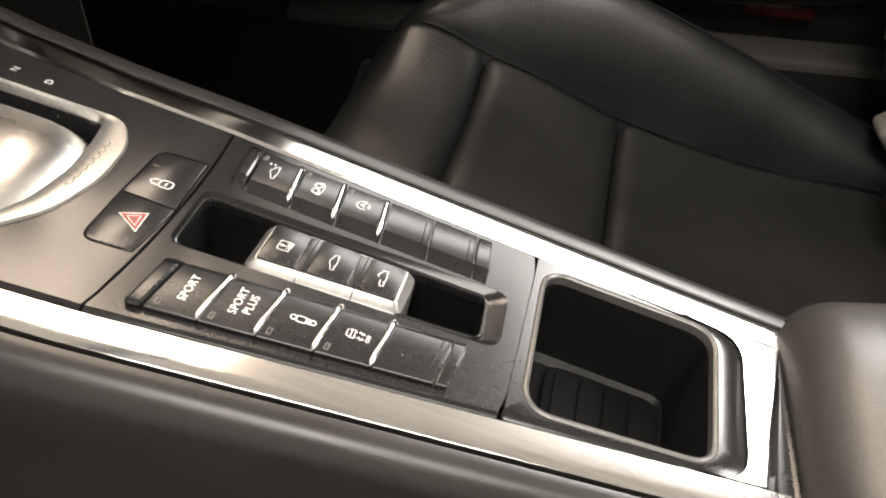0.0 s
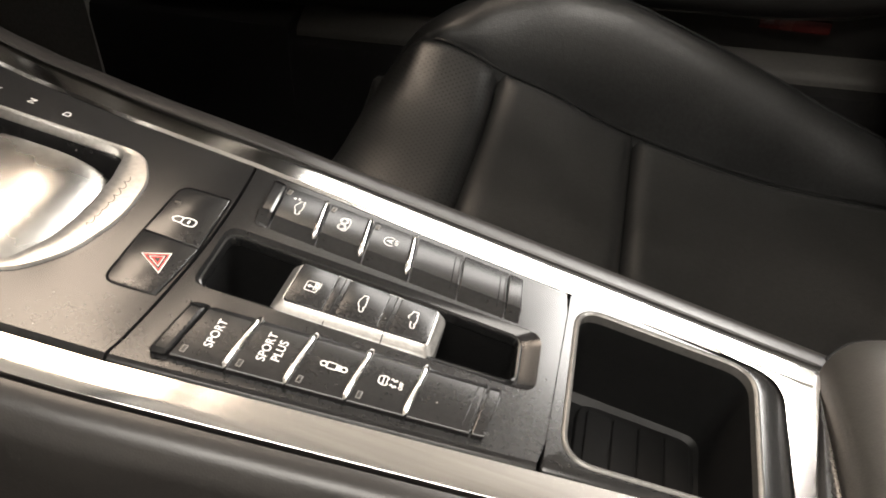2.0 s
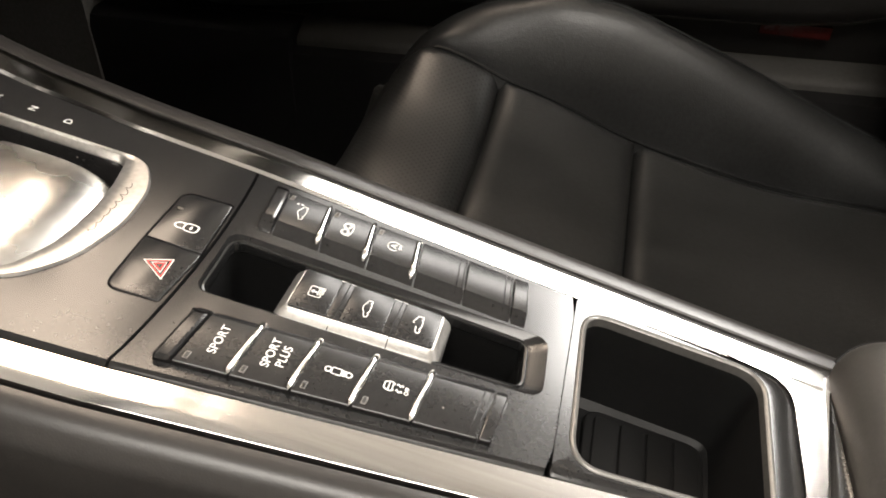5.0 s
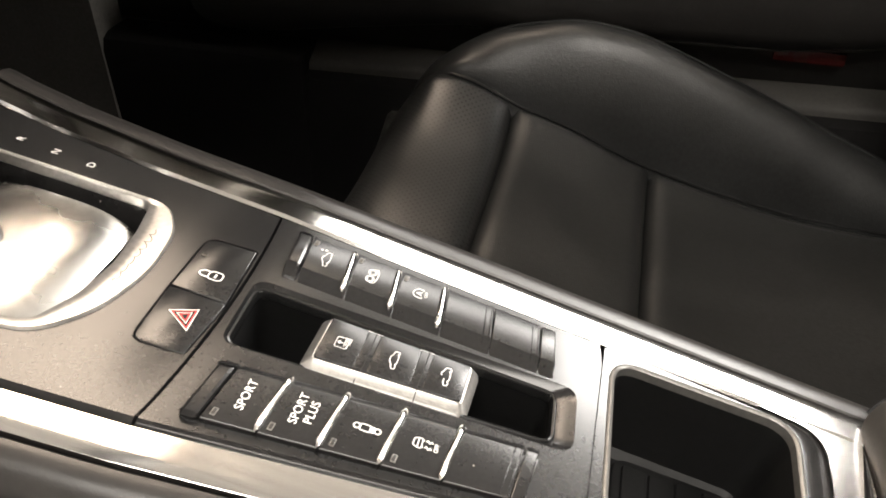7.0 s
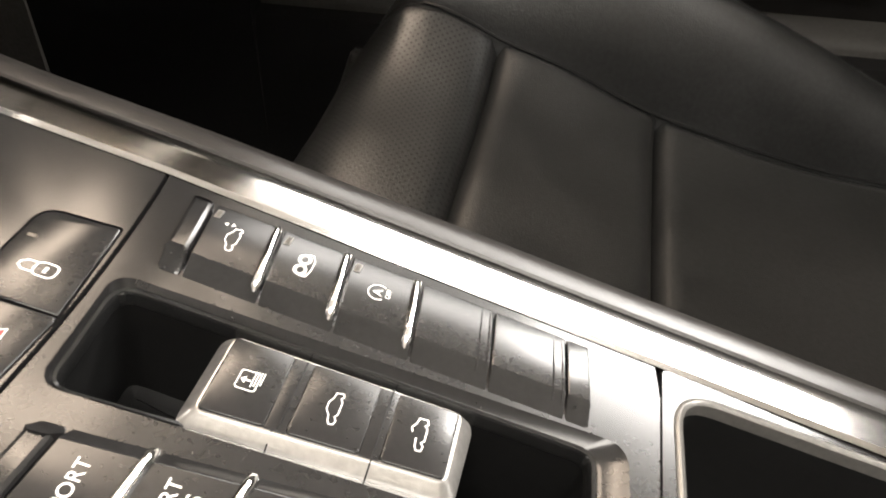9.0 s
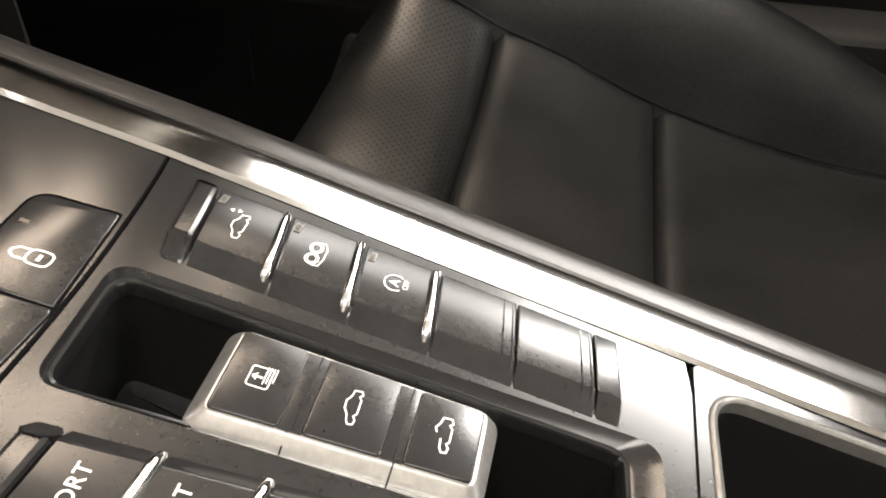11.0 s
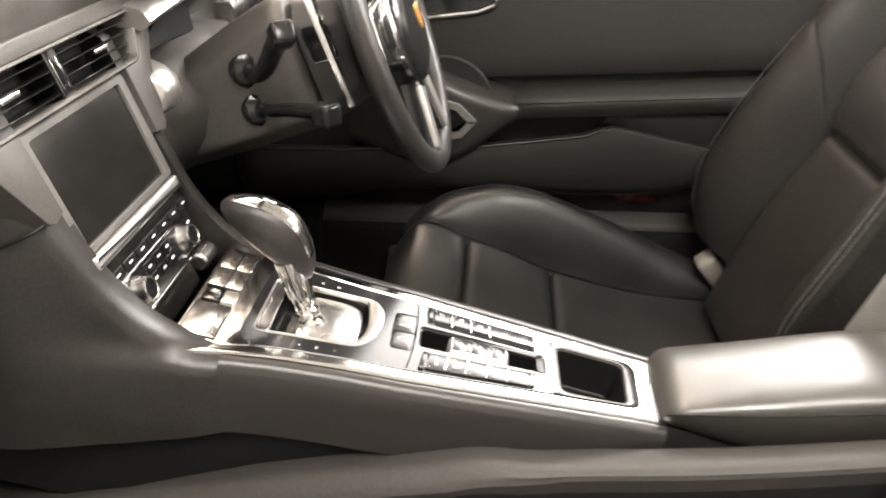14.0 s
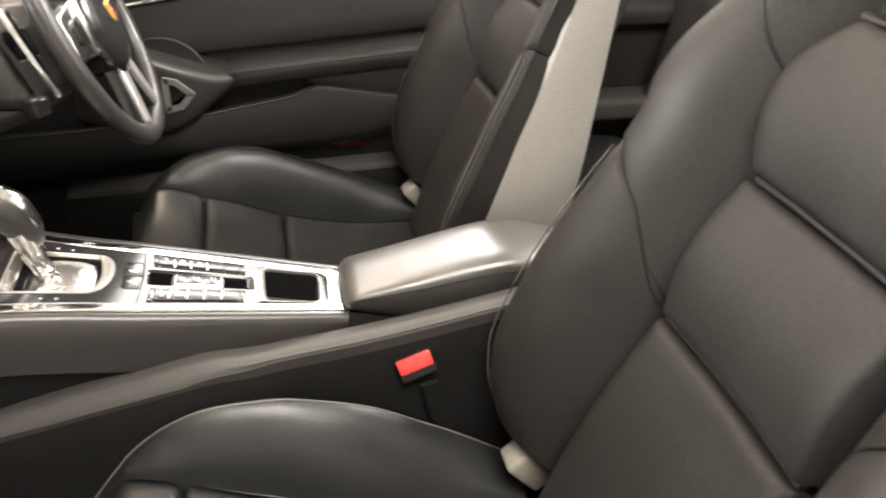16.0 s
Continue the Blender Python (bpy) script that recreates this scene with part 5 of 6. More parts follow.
def car_seat(label, inner, extra):
    """inner: the side of the console, where the bolster is lower; extra: what the backrest is wider on its outer side."""
    seat = thing("sports_seat", label, "seat", base=(0.25, 0, 0.0), group="front seats")
    in_crest, in_seam, in_edge, in_top = (INNER, INNER_SEAM, INNER_EDGE, 0.224) if extra else (LOW_CREST, LOW_SEAM, LOW_EDGE, 0.262)
    for i, line in enumerate(PANELS):
        pts = spline([(x, 0, z) for x, z in line], 4)

        def place(u, v, pts=pts):
            k = u * (len(pts) - 1)
            a = pts[min(int(k), len(pts) - 2)].lerp(pts[min(int(k), len(pts) - 2) + 1], k - min(int(k), len(pts) - 2))
            side = (v - 0.5) * 2
            console_side = side * inner > 0
            reach = curve_at(in_edge, a.x) if console_side else 0.150
            seam = curve_at(in_seam if console_side else SEAM, a.x)
            lift = max(-0.02, min(0.045, seam - a.z)) * side ** 2 * min(1, max(0, (a.z - 0.12) / 0.15))
            return a.x, side * reach, a.z + lift + 0.004 * math.cos(v * math.pi * 2 - math.pi)
        bm = bmesh.new()
        pad(bm, place, 44, 44, 0.050, 0.013, 0.022, 0.0020, 0.004, 0.010)
        part("cushion_panel", bm, PERFORATED if i < 1 else SEAT_LEATHER, seat, "perforated leather cushion panel" if i < 1 else "leather cushion panel", 70)
    for s in (-1, 1):
        bm = bmesh.new()
        loops = []
        for x in span(-0.092 if s == inner else -0.075, 0.47, 44):
            zs, zc, base = curve_at(in_seam if s == inner else SEAM, x), curve_at(in_crest if s == inner else CREST, x), curve_at(in_edge, x) if s == inner else 0.150
            zs = min(zs, zc - 0.008)
            k = min(1.0, (x + 0.092) / 0.03) if s == inner else min(1.0, (x + 0.075) / 0.05)
            top, edge = (in_top, in_top + 0.014) if s == inner else (0.196, 0.246)
            w = top + 0.012 + (edge - top - 0.012) * math.sqrt(max(0.0, 1 - (1 - k) ** 2))
            zc = zs + (zc - zs) * (0.3 + 0.7 * k)
            d = top - base
            if s == inner:
                w = max(w, top + 0.004)
                shape = [(base + 0.14 * d, zs + 0.22 * (zc - zs)), (base + 0.36 * d, zs + 0.54 * (zc - zs)), (base + 0.68 * d, zs + 0.85 * (zc - zs)), (top, zc), (top + 0.4 * (w - top), zc - 0.0006), (w - 0.003, zc - 0.004), (w - 0.001, zc - 0.018), (w, zc - 0.06)]
            else:
                shape = [(base + 0.15 * d, zs + 0.25 * (zc - zs)), (base + 0.38 * d, zs + 0.62 * (zc - zs)), (base + 0.68 * d, zs + 0.90 * (zc - zs)), (top, zc), (top + 0.3 * (w - top), zc - 0.003), (w - 0.012, zc - 0.012), (w - 0.003, zc - 0.030), (w, zc - 0.07)]
            prof = [(base - 0.002, zs - 0.020), (base + 0.001, zs - 0.010)] + shape + [(w - 0.004, zc - 0.13), (w - 0.016, 0.14), (0.155, 0.13)]
            loops.append([Vector((x - 0.020 * (1 - k) * max(0, (zs - z)) / 0.2, s * (y + 0.0014 * noise.noise((x * 12, y * 20, s))), z + 0.0016 * noise.noise((x * 16, y * 30, 3 + s)))) for y, z in prof])
        sm = [spline(list(col), 2) for col in zip(*[spline(l, 2) for l in loops])]
        loft(bm, [[c[i] for c in sm] for i in range(len(sm[0]))])
        bol = part("cushion_bolster", bm, SEAT_LEATHER, seat, "raised leather bolster", 70)
        bm = bmesh.new()
        if s == inner:
            line = [(x, s * (in_top + 0.0035), curve_at(in_crest, x) + 0.0006 + 0.0016 * noise.noise((x * 16, (in_top + 0.0035) * 30, 3 + s))) for x in span(-0.075, 0.46, 44)]
        else:
            line = [(x, s * (0.2360 - (0.008 if x < -0.02 else 0)), curve_at(CREST, x) - 0.0105) for x in span(-0.03, 0.46, 40)]
        sweep(bm, line, 0.0009 if s == inner else 0.0012, 6)
        part("piping", bm, THREAD if s == inner else SEAT_LEATHER, bol, "grey stitched seam")
        bm = bmesh.new()
        sweep(bm, [(x, s * ((curve_at(in_edge, x) if s == inner else 0.150) + 0.0028), min(curve_at(in_seam if s == inner else SEAM, x), curve_at(in_crest if s == inner else CREST, x) - 0.008) - 0.0065) for x in span(-0.06, 0.46, 36)], 0.0021, 8)
        part("seam_welt", bm, DEEP, bol, "dark sunk seam")
    # backrest
    for i, (h0, h1) in enumerate(((0.02, 0.3635), (0.3645, 0.5345), (0.5355, 0.7015), (0.7025, 0.86))):
        def place(u, v, h0=h0, h1=h1, i=i):
            h = h0 + (h1 - h0) * u
            c = (v - 0.5) * 2
            w = 0.119 + (0.020 * math.sin(u * math.pi) - 0.10 * max(0.0, u - 0.6) ** 2 if i == 2 else -0.030 if i == 3 else 0.0)
            puff = 0.018 * math.sin(u * math.pi) * (0.7 if i == 0 else 1)
            return on_back(h, -0.031 + c * w, 0.034 + puff + 0.008 * c * c - (0.03 * u if i == 3 else 0))
        bm = bmesh.new()
        pad(bm, place, 46, 36, 0.05, 0.013, 0.018, 0.0018, 0.008, 0.026)
        part("back_panel", bm, BACK_PERFORATED if i < 3 else INSERT_LEATHER, seat, "padded leather backrest panel", 70)
        if i < 3:
            bm = bmesh.new()
            sweep(bm, [on_back(h1, -0.031 + y, 0.016 + 0.008 * (y / 0.119) ** 2) for y in span(-0.118, 0.118, 10)], 0.005, 10)
            part("seam_welt", bm, INSERT_LEATHER, seat, "sunk leather seam")
    for s in (-1, 1):
        for nm in ("back_bolster", "shoulder_bolster"):
            low = nm == "back_bolster"
            bm = bmesh.new()
            loops = []
            for t in span(0.0, 1.0, 34):
                row = []
                e = min(t, 1 - t) * 0.42
                k = 0.968 + 0.032 * math.sqrt(max(0, 1 - (1 - min(1, e / 0.012)) ** 2))
                for c, q in [(-0.2, None)] + [(c, f) for c, f in BULGE] + [(1.02, -0.34), (1.03, -0.66), (1.03, -1.0), (0.9, -1.14), (0.0, None)]:
                    cut = curve_at(CUT, min(1.0, c))
                    h = (0.10 + (cut - 0.0006 - 0.10) * t) if low else (cut + 0.0006 + (0.86 - cut) * t)
                    more = 0.0 if s == inner else extra
                    w, p, a = curve_at(BACK_W if low else TOP_W, h) + more, curve_at(BACK_P, h), 0.084 if s > 0 else 0.146
                    y = a + (w - a) * min(c, 1.0) if c >= 0 else a
                    q = (-0.035 if c < 0 else -0.055) if q is None else p + q * curve_at(FLANK, h) if q < -0.1 else q * p
                    row.append(on_back(h, s * (y if c < 0.1 else a + (y - a) * k), q * (k if q > 0 else 1) + 0.0018 * noise.noise((h * 14, y * 22, s))))
                loops.append(row)
            sm = [spline(list(col), 1) for col in zip(*[spline(l, 2) for l in loops])]
            loft(bm, [[c[i] for c in sm] for i in range(len(sm[0]))])
            bol = part(nm, bm, BACK_LEATHER, seat, "leather backrest bolster", 70)
            if low:
                more = 0.0 if s == inner else extra
                line = []
                a = 0.084 if s > 0 else 0.146
                for c, f in BULGE[1:-1] + [(0.96, 0.92), (1.0, 0.86)]:
                    h = curve_at(CUT, c)
                    line.append(on_back(h, s * (a + (curve_at(BACK_W, h) + more - a) * c * 0.978), curve_at(BACK_P, h) * f * 0.982))
                line += [on_back(0.496, s * (curve_at(BACK_W, 0.496) + more + 0.0006), curve_at(BACK_P, 0.496) - k * curve_at(FLANK, 0.496)) for k in (0.4, 0.7, 0.98)]
                bm = bmesh.new()
                sweep(bm, spline(line, 4), 0.0017, 8)
                part("seam_welt", bm, DEEP, bol, "dark sunk seam")
                bm = bmesh.new()
                sweep(bm, [on_back(q, s * (curve_at(BACK_W, q) + more - 0.0062), curve_at(BACK_P, q) - 0.0036) for q in span(0.12, 0.485, 50)], 0.0011, 6)
                part("edge_seam", bm, DEEP, bol, "dark edge seam")
                for off in (0.0, 0.0056):
                    bm = bmesh.new()
                    for j in range(74):
                        h = 0.12 + 0.355 * j / 73
                        sweep(bm, [on_back(q, s * (curve_at(BACK_W, q) + (0.0 if s == inner else extra) - 0.0035 - off), curve_at(BACK_P, q) - 0.0055 + off * 0.75) for q in (h, h + 0.0036)], 0.0006, 4)
                    part("stitching", bm, THREAD, bol, "grey seam stitches")
            else:
                a, more = 0.084 if s > 0 else 0.146, 0.0 if s == inner else extra
                line = []
                for h, c in ((0.628, 0.20), (0.636, 0.28), (0.652, 0.40), (0.678, 0.58), (0.705, 0.76), (0.728, 0.90)):
                    line.append(on_back(h, s * (a + (curve_at(TOP_W, h) + more - a) * c * 0.98), curve_at(BACK_P, h) * curve_at(BULGE, c) * 0.985 + 0.0010))
                bm = bmesh.new()
                sweep(bm, spline(line, 5), 0.0016, 8)
                part("seam_welt", bm, DEEP, bol, "dark sunk seam")
        bm = bmesh.new()
        loops = []
        for h in span(0.03, 0.80, 30):
            w = curve_at(SHELL_W, h) + (0.0 if s == inner else extra)
            p = curve_at(BACK_P, h) - curve_at(FLANK, h)
            b = curve_at(SHELL_REAR, h)
            loops.append([on_back(h, s * y, q) for y, q in ((w - 0.006, p + 0.006), (w + 0.0012, p + 0.0008), (w + 0.0025, p - 0.004), (w + 0.003, p * 0.5 + b * 0.5), (w - 0.001, b + 0.010), (w - 0.010, b), (0.02, b - 0.040), (0.02, b - 0.025), (w - 0.03, min(p - 0.01, b + 0.004)))])
        loft(bm, loops)
        part("side_shell", bm, SHELL, seat, "smooth grey side shell")
        bm = bmesh.new()
        mm = Matrix.Translation((0.470, s * 0.168, 0.292)) @ Matrix.Rotation(radians(-42), 4, "Y")
        box(bm, (-0.018, -0.020, -0.031), (0.018, 0.022, 0.033), 0.006, 3, mm)
        part("hinge_cover", bm, PALE, seat, "pale hinge cover")
    bm = bmesh.new()
    box(bm, (-0.02, -0.22, 0.04), (0.46, 0.22, 0.20), 0.02)
    part("seat_base", bm, PLASTIC, seat, "dark seat base")
    for s in (-1, 1):
        bm = bmesh.new()
        box(bm, (-0.08, s * 0.17 - 0.02, 0.0), (0.50, s * 0.17 + 0.02, 0.045), 0.006)
        part("seat_rail", bm, STEEL, seat, "steel seat rail")
    return seat


driver = car_seat("black leather sports seat on the driver's side", -1, 0.0)
driver.location = (0.25, 0.385, 0.0)
passenger = car_seat("black leather sports seat beside the open door", 1, 0.030)
passenger.location = (0.25, -0.385, 0.0)

# ---- dashboard ----
dash = thing("dashboard", "black leather dashboard with silver trim", "dashboard", base=(-0.6, 0, 0.45))
DASH = [(-1.10, 0.80), (-0.80, 0.842), (-0.55, 0.850), (-0.42, 0.848), (-0.355, 0.844), (-0.341, 0.836), (-0.336, 0.822), (-0.340, 0.785), (-0.355, 0.750), (-0.372, 0.70), (-0.365, 0.64), (-0.370, 0.58), (-0.400, 0.53), (-0.46, 0.48), (-0.62, 0.45), (-1.10, 0.45)]
bm = bmesh.new()
loft(bm, [[Vector((x - 0.05 * (abs(y) / 0.74) ** 3, y, z)) for x, z in DASH] for y in span(-0.74, 0.74, 30)])
part("dash_body", bm, DASH_SKIN, dash, "grained dashboard body")
# knee panel below the steering column
KNEE = [(-0.46, 0.700), (-0.325, 0.690), (-0.300, 0.668), (-0.292, 0.640), (-0.302, 0.600), (-0.330, 0.556), (-0.360, 0.532), (-0.46, 0.515)]
bm = bmesh.new()
loops = []
for y in span(0.118, 0.70, 22):
    k = min(1.0, (y - 0.118) / 0.03)
    k = 0.90 + 0.10 * math.sqrt(max(0, 1 - (1 - k) ** 2))
    g = 0.045 * math.exp(-((y - 0.355) / 0.10) ** 2)
    loops.append([Vector((-0.46 + (x + 0.46) * k + (g if x > -0.4 and z < 0.66 else 0) - 0.04 * max(0, y - 0.45), y, z + 0.020 * (y - 0.118) + g * 0.55)) for x, z in KNEE])
loft(bm, loops)
part("knee_panel", bm, DASH_SKIN, dash, "leather knee panel", 60)
bm = bmesh.new()
loft(bm, [[Vector((x, y, z)) for x, z in ((-0.335, 0.730), (-0.318 + 0.012 * k, 0.729), (-0.300 + 0.016 * k, 0.722), (-0.291 + 0.018 * k, 0.712), (-0.288 + 0.019 * k, 0.700), (-0.292 + 0.018 * k, 0.686), (-0.302 + 0.014 * k, 0.677), (-0.335, 0.672))] for y, k in ((0.118, 0.3), (0.122, 0.6), (0.135, 0.85), (0.148, 0.8), (0.160, 0.5), (0.168, 0.1), (0.172, -0.3))])
part("trim_end", bm, SILVER, dash, "brushed silver trim end", 60)
bm = bmesh.new()
loft(bm, [[Vector((x, y, z)) for x, z in ((-0.345, 0.728), (-0.322, 0.728), (-0.314, 0.718), (-0.318, 0.700), (-0.345, 0.694))] for y in (0.47, 0.55, 0.62, 0.70)])
part("trim_strip", bm, STEEL, dash, "brushed silver trim strip", 60)
bm = bmesh.new()
loft(bm, [[Vector((x, -y, z)) for x, z in ((-0.365, 0.735), (-0.344, 0.735), (-0.338, 0.722), (-0.342, 0.700), (-0.365, 0.694))] for y in (0.155, 0.30, 0.45, 0.72)])
part("trim_strip", bm, STEEL, dash, "brushed silver trim strip", 60)
bm = bmesh.new()
loft(bm, [[Vector((x, -y, z)) for x, z in ((-0.46, 0.690), (-0.352, 0.690), (-0.340, 0.670), (-0.345, 0.58), (-0.375, 0.545), (-0.46, 0.535))] for y in (0.160, 0.163, 0.40, 0.70)])
part("glovebox_lid", bm, LEATHER, dash, "leather glovebox lid")

# Dark block stands in for the shade of a hollow under the dials.
bm = bmesh.new()
loft(bm, [[Vector((x, y, z)) for x, z in ((-0.36, zb), (-0.318, zb), (-0.312, zb + 0.004), (-0.318, zt), (-0.36, zt))] for y, zb, zt in ((0.168, 0.734, 0.744), (0.20, 0.732, 0.758), (0.24, 0.730, 0.765), (0.30, 0.726, 0.765))])
part("hollow_shade", bm, SLOT_LINER, dash, "dark block painted as the shade of a hollow beside the column")

# instrument hood and round dials
binnacle = thing("instrument_cluster", "row of round dials under a black hood", "instrument cluster", base=(-0.36, 0.365, 0.78))
bm = bmesh.new()
loops = []
for y in span(0.130, 0.530, 16):
    a = math.sqrt(max(0.02, 1 - ((y - 0.330) / 0.203) ** 2))
    top = 0.835 + 0.095 * a
    loops.append([Vector((x, y, z)) for x, z in ((-0.46, 0.80), (-0.46, top - 0.03), (-0.38, top), (-0.275, top - 0.004), (-0.268, top - 0.010), (-0.275, top - 0.016), (-0.345, top - 0.020), (-0.345, 0.80))])
loft(bm, loops)
part("hood", bm, LEATHER, binnacle, "leather hood", 60)
for y, r in ((0.170, 0.040), (0.238, 0.046), (0.326, 0.056), (0.414, 0.046), (0.482, 0.040)):
    m = Matrix.Translation((-0.335, y, 0.835)) @ Matrix.Rotation(radians(74), 4, "Y")
    bm = bmesh.new()
    lathe(bm, [(r - 0.004, 0.0), (r, 0.0), (r, 0.042), (r - 0.002, 0.045), (r - 0.005, 0.043), (r - 0.006, 0.010)], m, 32, False)
    dial = part("dial_tube", bm, GLOSS, binnacle, "gloss black dial tube")
    bm = bmesh.new()
    lathe(bm, [(r - 0.002, 0.0445), (r + 0.0005, 0.0455), (r + 0.0012, 0.044), (r, 0.041)], m, 32, False)
    part("dial_ring", bm, CHROME, dial, "thin chrome ring")
    bm = bmesh.new()
    lathe(bm, [(r - 0.005, 0.008), (r - 0.005, 0.010), (0.001, 0.010)], m, 32, True)
    part("dial_face", bm, GLOSS, dial, "dark dial face")
    bm = bmesh.new()
    for k in range(19):
        a = radians(-130 + 260 * k / 18)
        stroke(bm, [(math.cos(a) * (r - 0.012), math.sin(a) * (r - 0.012)), (math.cos(a) * (r - 0.007), math.sin(a) * (r - 0.007))], 0.0012, lambda u, v, m=m: m @ Vector((-u, v, 0.0102)), h=0.0)
    part("dial_marks", bm, PRINT, dial)
    bm = bmesh.new()
    stroke(bm, [(0, 0), (math.cos(-2.2) * (r - 0.012), math.sin(-2.2) * (r - 0.012))], 0.0016, lambda u, v, m=m: m @ Vector((-u, v, 0.0112)), h=0.0)
    part("needle", bm, RED_PRINT, dial, "red needle")
bm = bmesh.new()
loft(bm, [[Vector((x, y, z + 0.010 * math.cos((y - 0.330) / 0.2 * 1.5))) for x, z in ((-0.345, 0.770), (-0.300, 0.766), (-0.290, 0.776), (-0.300, 0.788), (-0.345, 0.795))] for y in span(0.132, 0.530, 12)])
part("lower_trim", bm, SILVER, binnacle, "light trim below the dials", 60)

# ---- centre stack ----
stack = thing("center_stack", "centre stack with screen, vents and climate controls", "centre stack", CON, (-0.30, 0, -0.02))
UPV, OUTV, ORG, MID = Vector((-0.507, 0, 0.862)), Vector((0.862, 0, 0.507)), Vector((-0.246, 0, 0.0)), -0.014
SM = Matrix.Translation(ORG + Vector((0, MID, 0))) @ Matrix(((0, UPV.x, OUTV.x, 0), (1, 0, 0, 0), (0, UPV.z, OUTV.z, 0), (0, 0, 0, 1)))


def on_stack(name, outline, z0, z1, mat, parent, label="", b=0.001):
    """outline: across and up the stack; z: out of it."""
    bm = bmesh.new()
    slab(bm, outline, z0, z1, b)
    bm.transform(SM)
    return part(name, bm, mat, parent, label)


def rect(x0, x1, y0, y1, r=0.003, n=4):
    return rounded([(x0, y0), (x1, y0), (x1, y1), (x0, y1)], r, n)


on_stack("backing", rect(-0.096, 0.096, -0.008, 0.200, 0.006), -0.05, -0.004, PLASTIC, stack, "dark backing")
bm = bmesh.new()
outline, hole = rect(-0.0945, 0.0945, 0.0870, 0.2010, 0.006), rect(-0.0835, 0.0800, 0.0935, 0.1930, 0.004)
loft(bm, [at_z(outline, -0.004), at_z(outline, 0.0025), at_z(inset(outline, 0.0015), 0.004), at_z(inset(hole, -0.0006), 0.004), at_z(hole, 0.003), at_z(hole, -0.003)], False, False)
bm.transform(SM)
part("screen_frame", bm, FRAME_GREY, stack, "satin dark screen frame")
on_stack("screen", rect(-0.084, 0.0805, 0.0930, 0.1935, 0.003), -0.004, 0.0005, SCREEN, stack, "dark switched-off screen", 0.0003)
on_stack("alu_bar", rect(-0.0935, 0.0935, 0.0715, 0.0862, 0.002), -0.004, 0.0085, SILVER, stack, "brushed silver bar", 0.0055)
on_stack("climate_panel", rect(-0.0935, 0.0935, 0.0075, 0.0708, 0.003), -0.004, 0.0, GLOSS, stack, "gloss black climate panel")
on_stack("display", rect(-0.070, 0.078, 0.0615, 0.0695, 0.001), -0.001, 0.0008, SCREEN, stack, "narrow dark display", 0.0003)
on_stack("alu_line", rect(-0.082, 0.078, 0.0445, 0.0475, 0.001), -0.001, 0.0022, ALU, stack, "thin silver line", 0.0008)
for k in range(7):
    x = -0.078 + 0.0258 * k
    key_ob = on_stack("stack_key", rect(x, x + 0.0235, 0.0500, 0.0595, 0.001), -0.001, 0.0016, SOFT, stack, "", 0.0005)
    bm = bmesh.new()
    stroke(bm, [(x + 0.008, 0.0548), (x + 0.0155, 0.0548)], 0.0016, lambda u, v: SM @ Vector((u, v, 0.0018)), h=0)
    part("key_mark", bm, PRINT, key_ob)
for k in range(3):
    x = -0.026 + 0.0205 * k
    for y0 in (0.0305, 0.0170):
        key_ob = on_stack("stack_key", rect(x, x + 0.0185, y0, y0 + 0.0115, 0.001), -0.001, 0.0012, GLOSS, stack, "", 0.0005)
        bm = bmesh.new()
        stroke(bm, [(x + 0.0055, y0 + 0.0058), (x + 0.0125, y0 + 0.0058)], 0.0022, lambda u, v: SM @ Vector((u, v, 0.0014)), h=0)
        part("key_mark", bm, PRINT, key_ob)
for x in (-0.084, 0.078):
    for y0 in (0.0345, 0.0170):
        bm = bmesh.new()
        stroke(bm, [(x, y0), (x + 0.008, y0)], 0.0024, lambda u, v: SM @ Vector((u, v, 0.0004)), h=0)
        part("key_mark", bm, PRINT, stack)
for x in (-0.050, 0.058):
    m = SM @ Matrix.Translation((x, 0.0280, 0.0)) @ Matrix.Scale(1.08, 4)
    bm = bmesh.new()
    lathe(bm, [(0.0135, 0.0), (0.0135, 0.002), (0.0120, 0.004), (0.0116, 0.011), (0.0110, 0.0130), (0.0095, 0.0134), (0.0090, 0.0125)], m, 28, False)
    dial = part("climate_knob", bm, STEEL, stack, "silver climate knob")
    bm = bmesh.new()
    lathe(bm, [(0.0094, 0.009), (0.0092, 0.0126), (0.0060, 0.0122), (0.001, 0.0118)], m, 24)
    part("knob_face", bm, GLOSS, dial, "black knob face")
for s in (-1, 1):
    m = SM @ Matrix.Translation((s * 0.072, -0.0040, 0.0045)) @ Matrix.Rotation(radians(90), 4, "Y")
    bm = bmesh.new()
    lathe(bm, [(0.008, -0.016), (0.0105, -0.014), (0.0112, 0.0), (0.0105, 0.014), (0.008, 0.016)], m, 20)
    part("thumb_roller", bm, STEEL, stack, "silver thumb roller")
on_stack("tray", rect(-0.052, 0.052, -0.024, 0.006, 0.003), -0.004, -0.0005, SCREEN, stack, "gloss black ash tray lid")
on_stack("tray_edge", rect(-0.050, 0.050, 0.0052, 0.0078, 0.001), -0.002, 0.0042, CHROME, stack, "thin chrome tray edge", 0.0008)
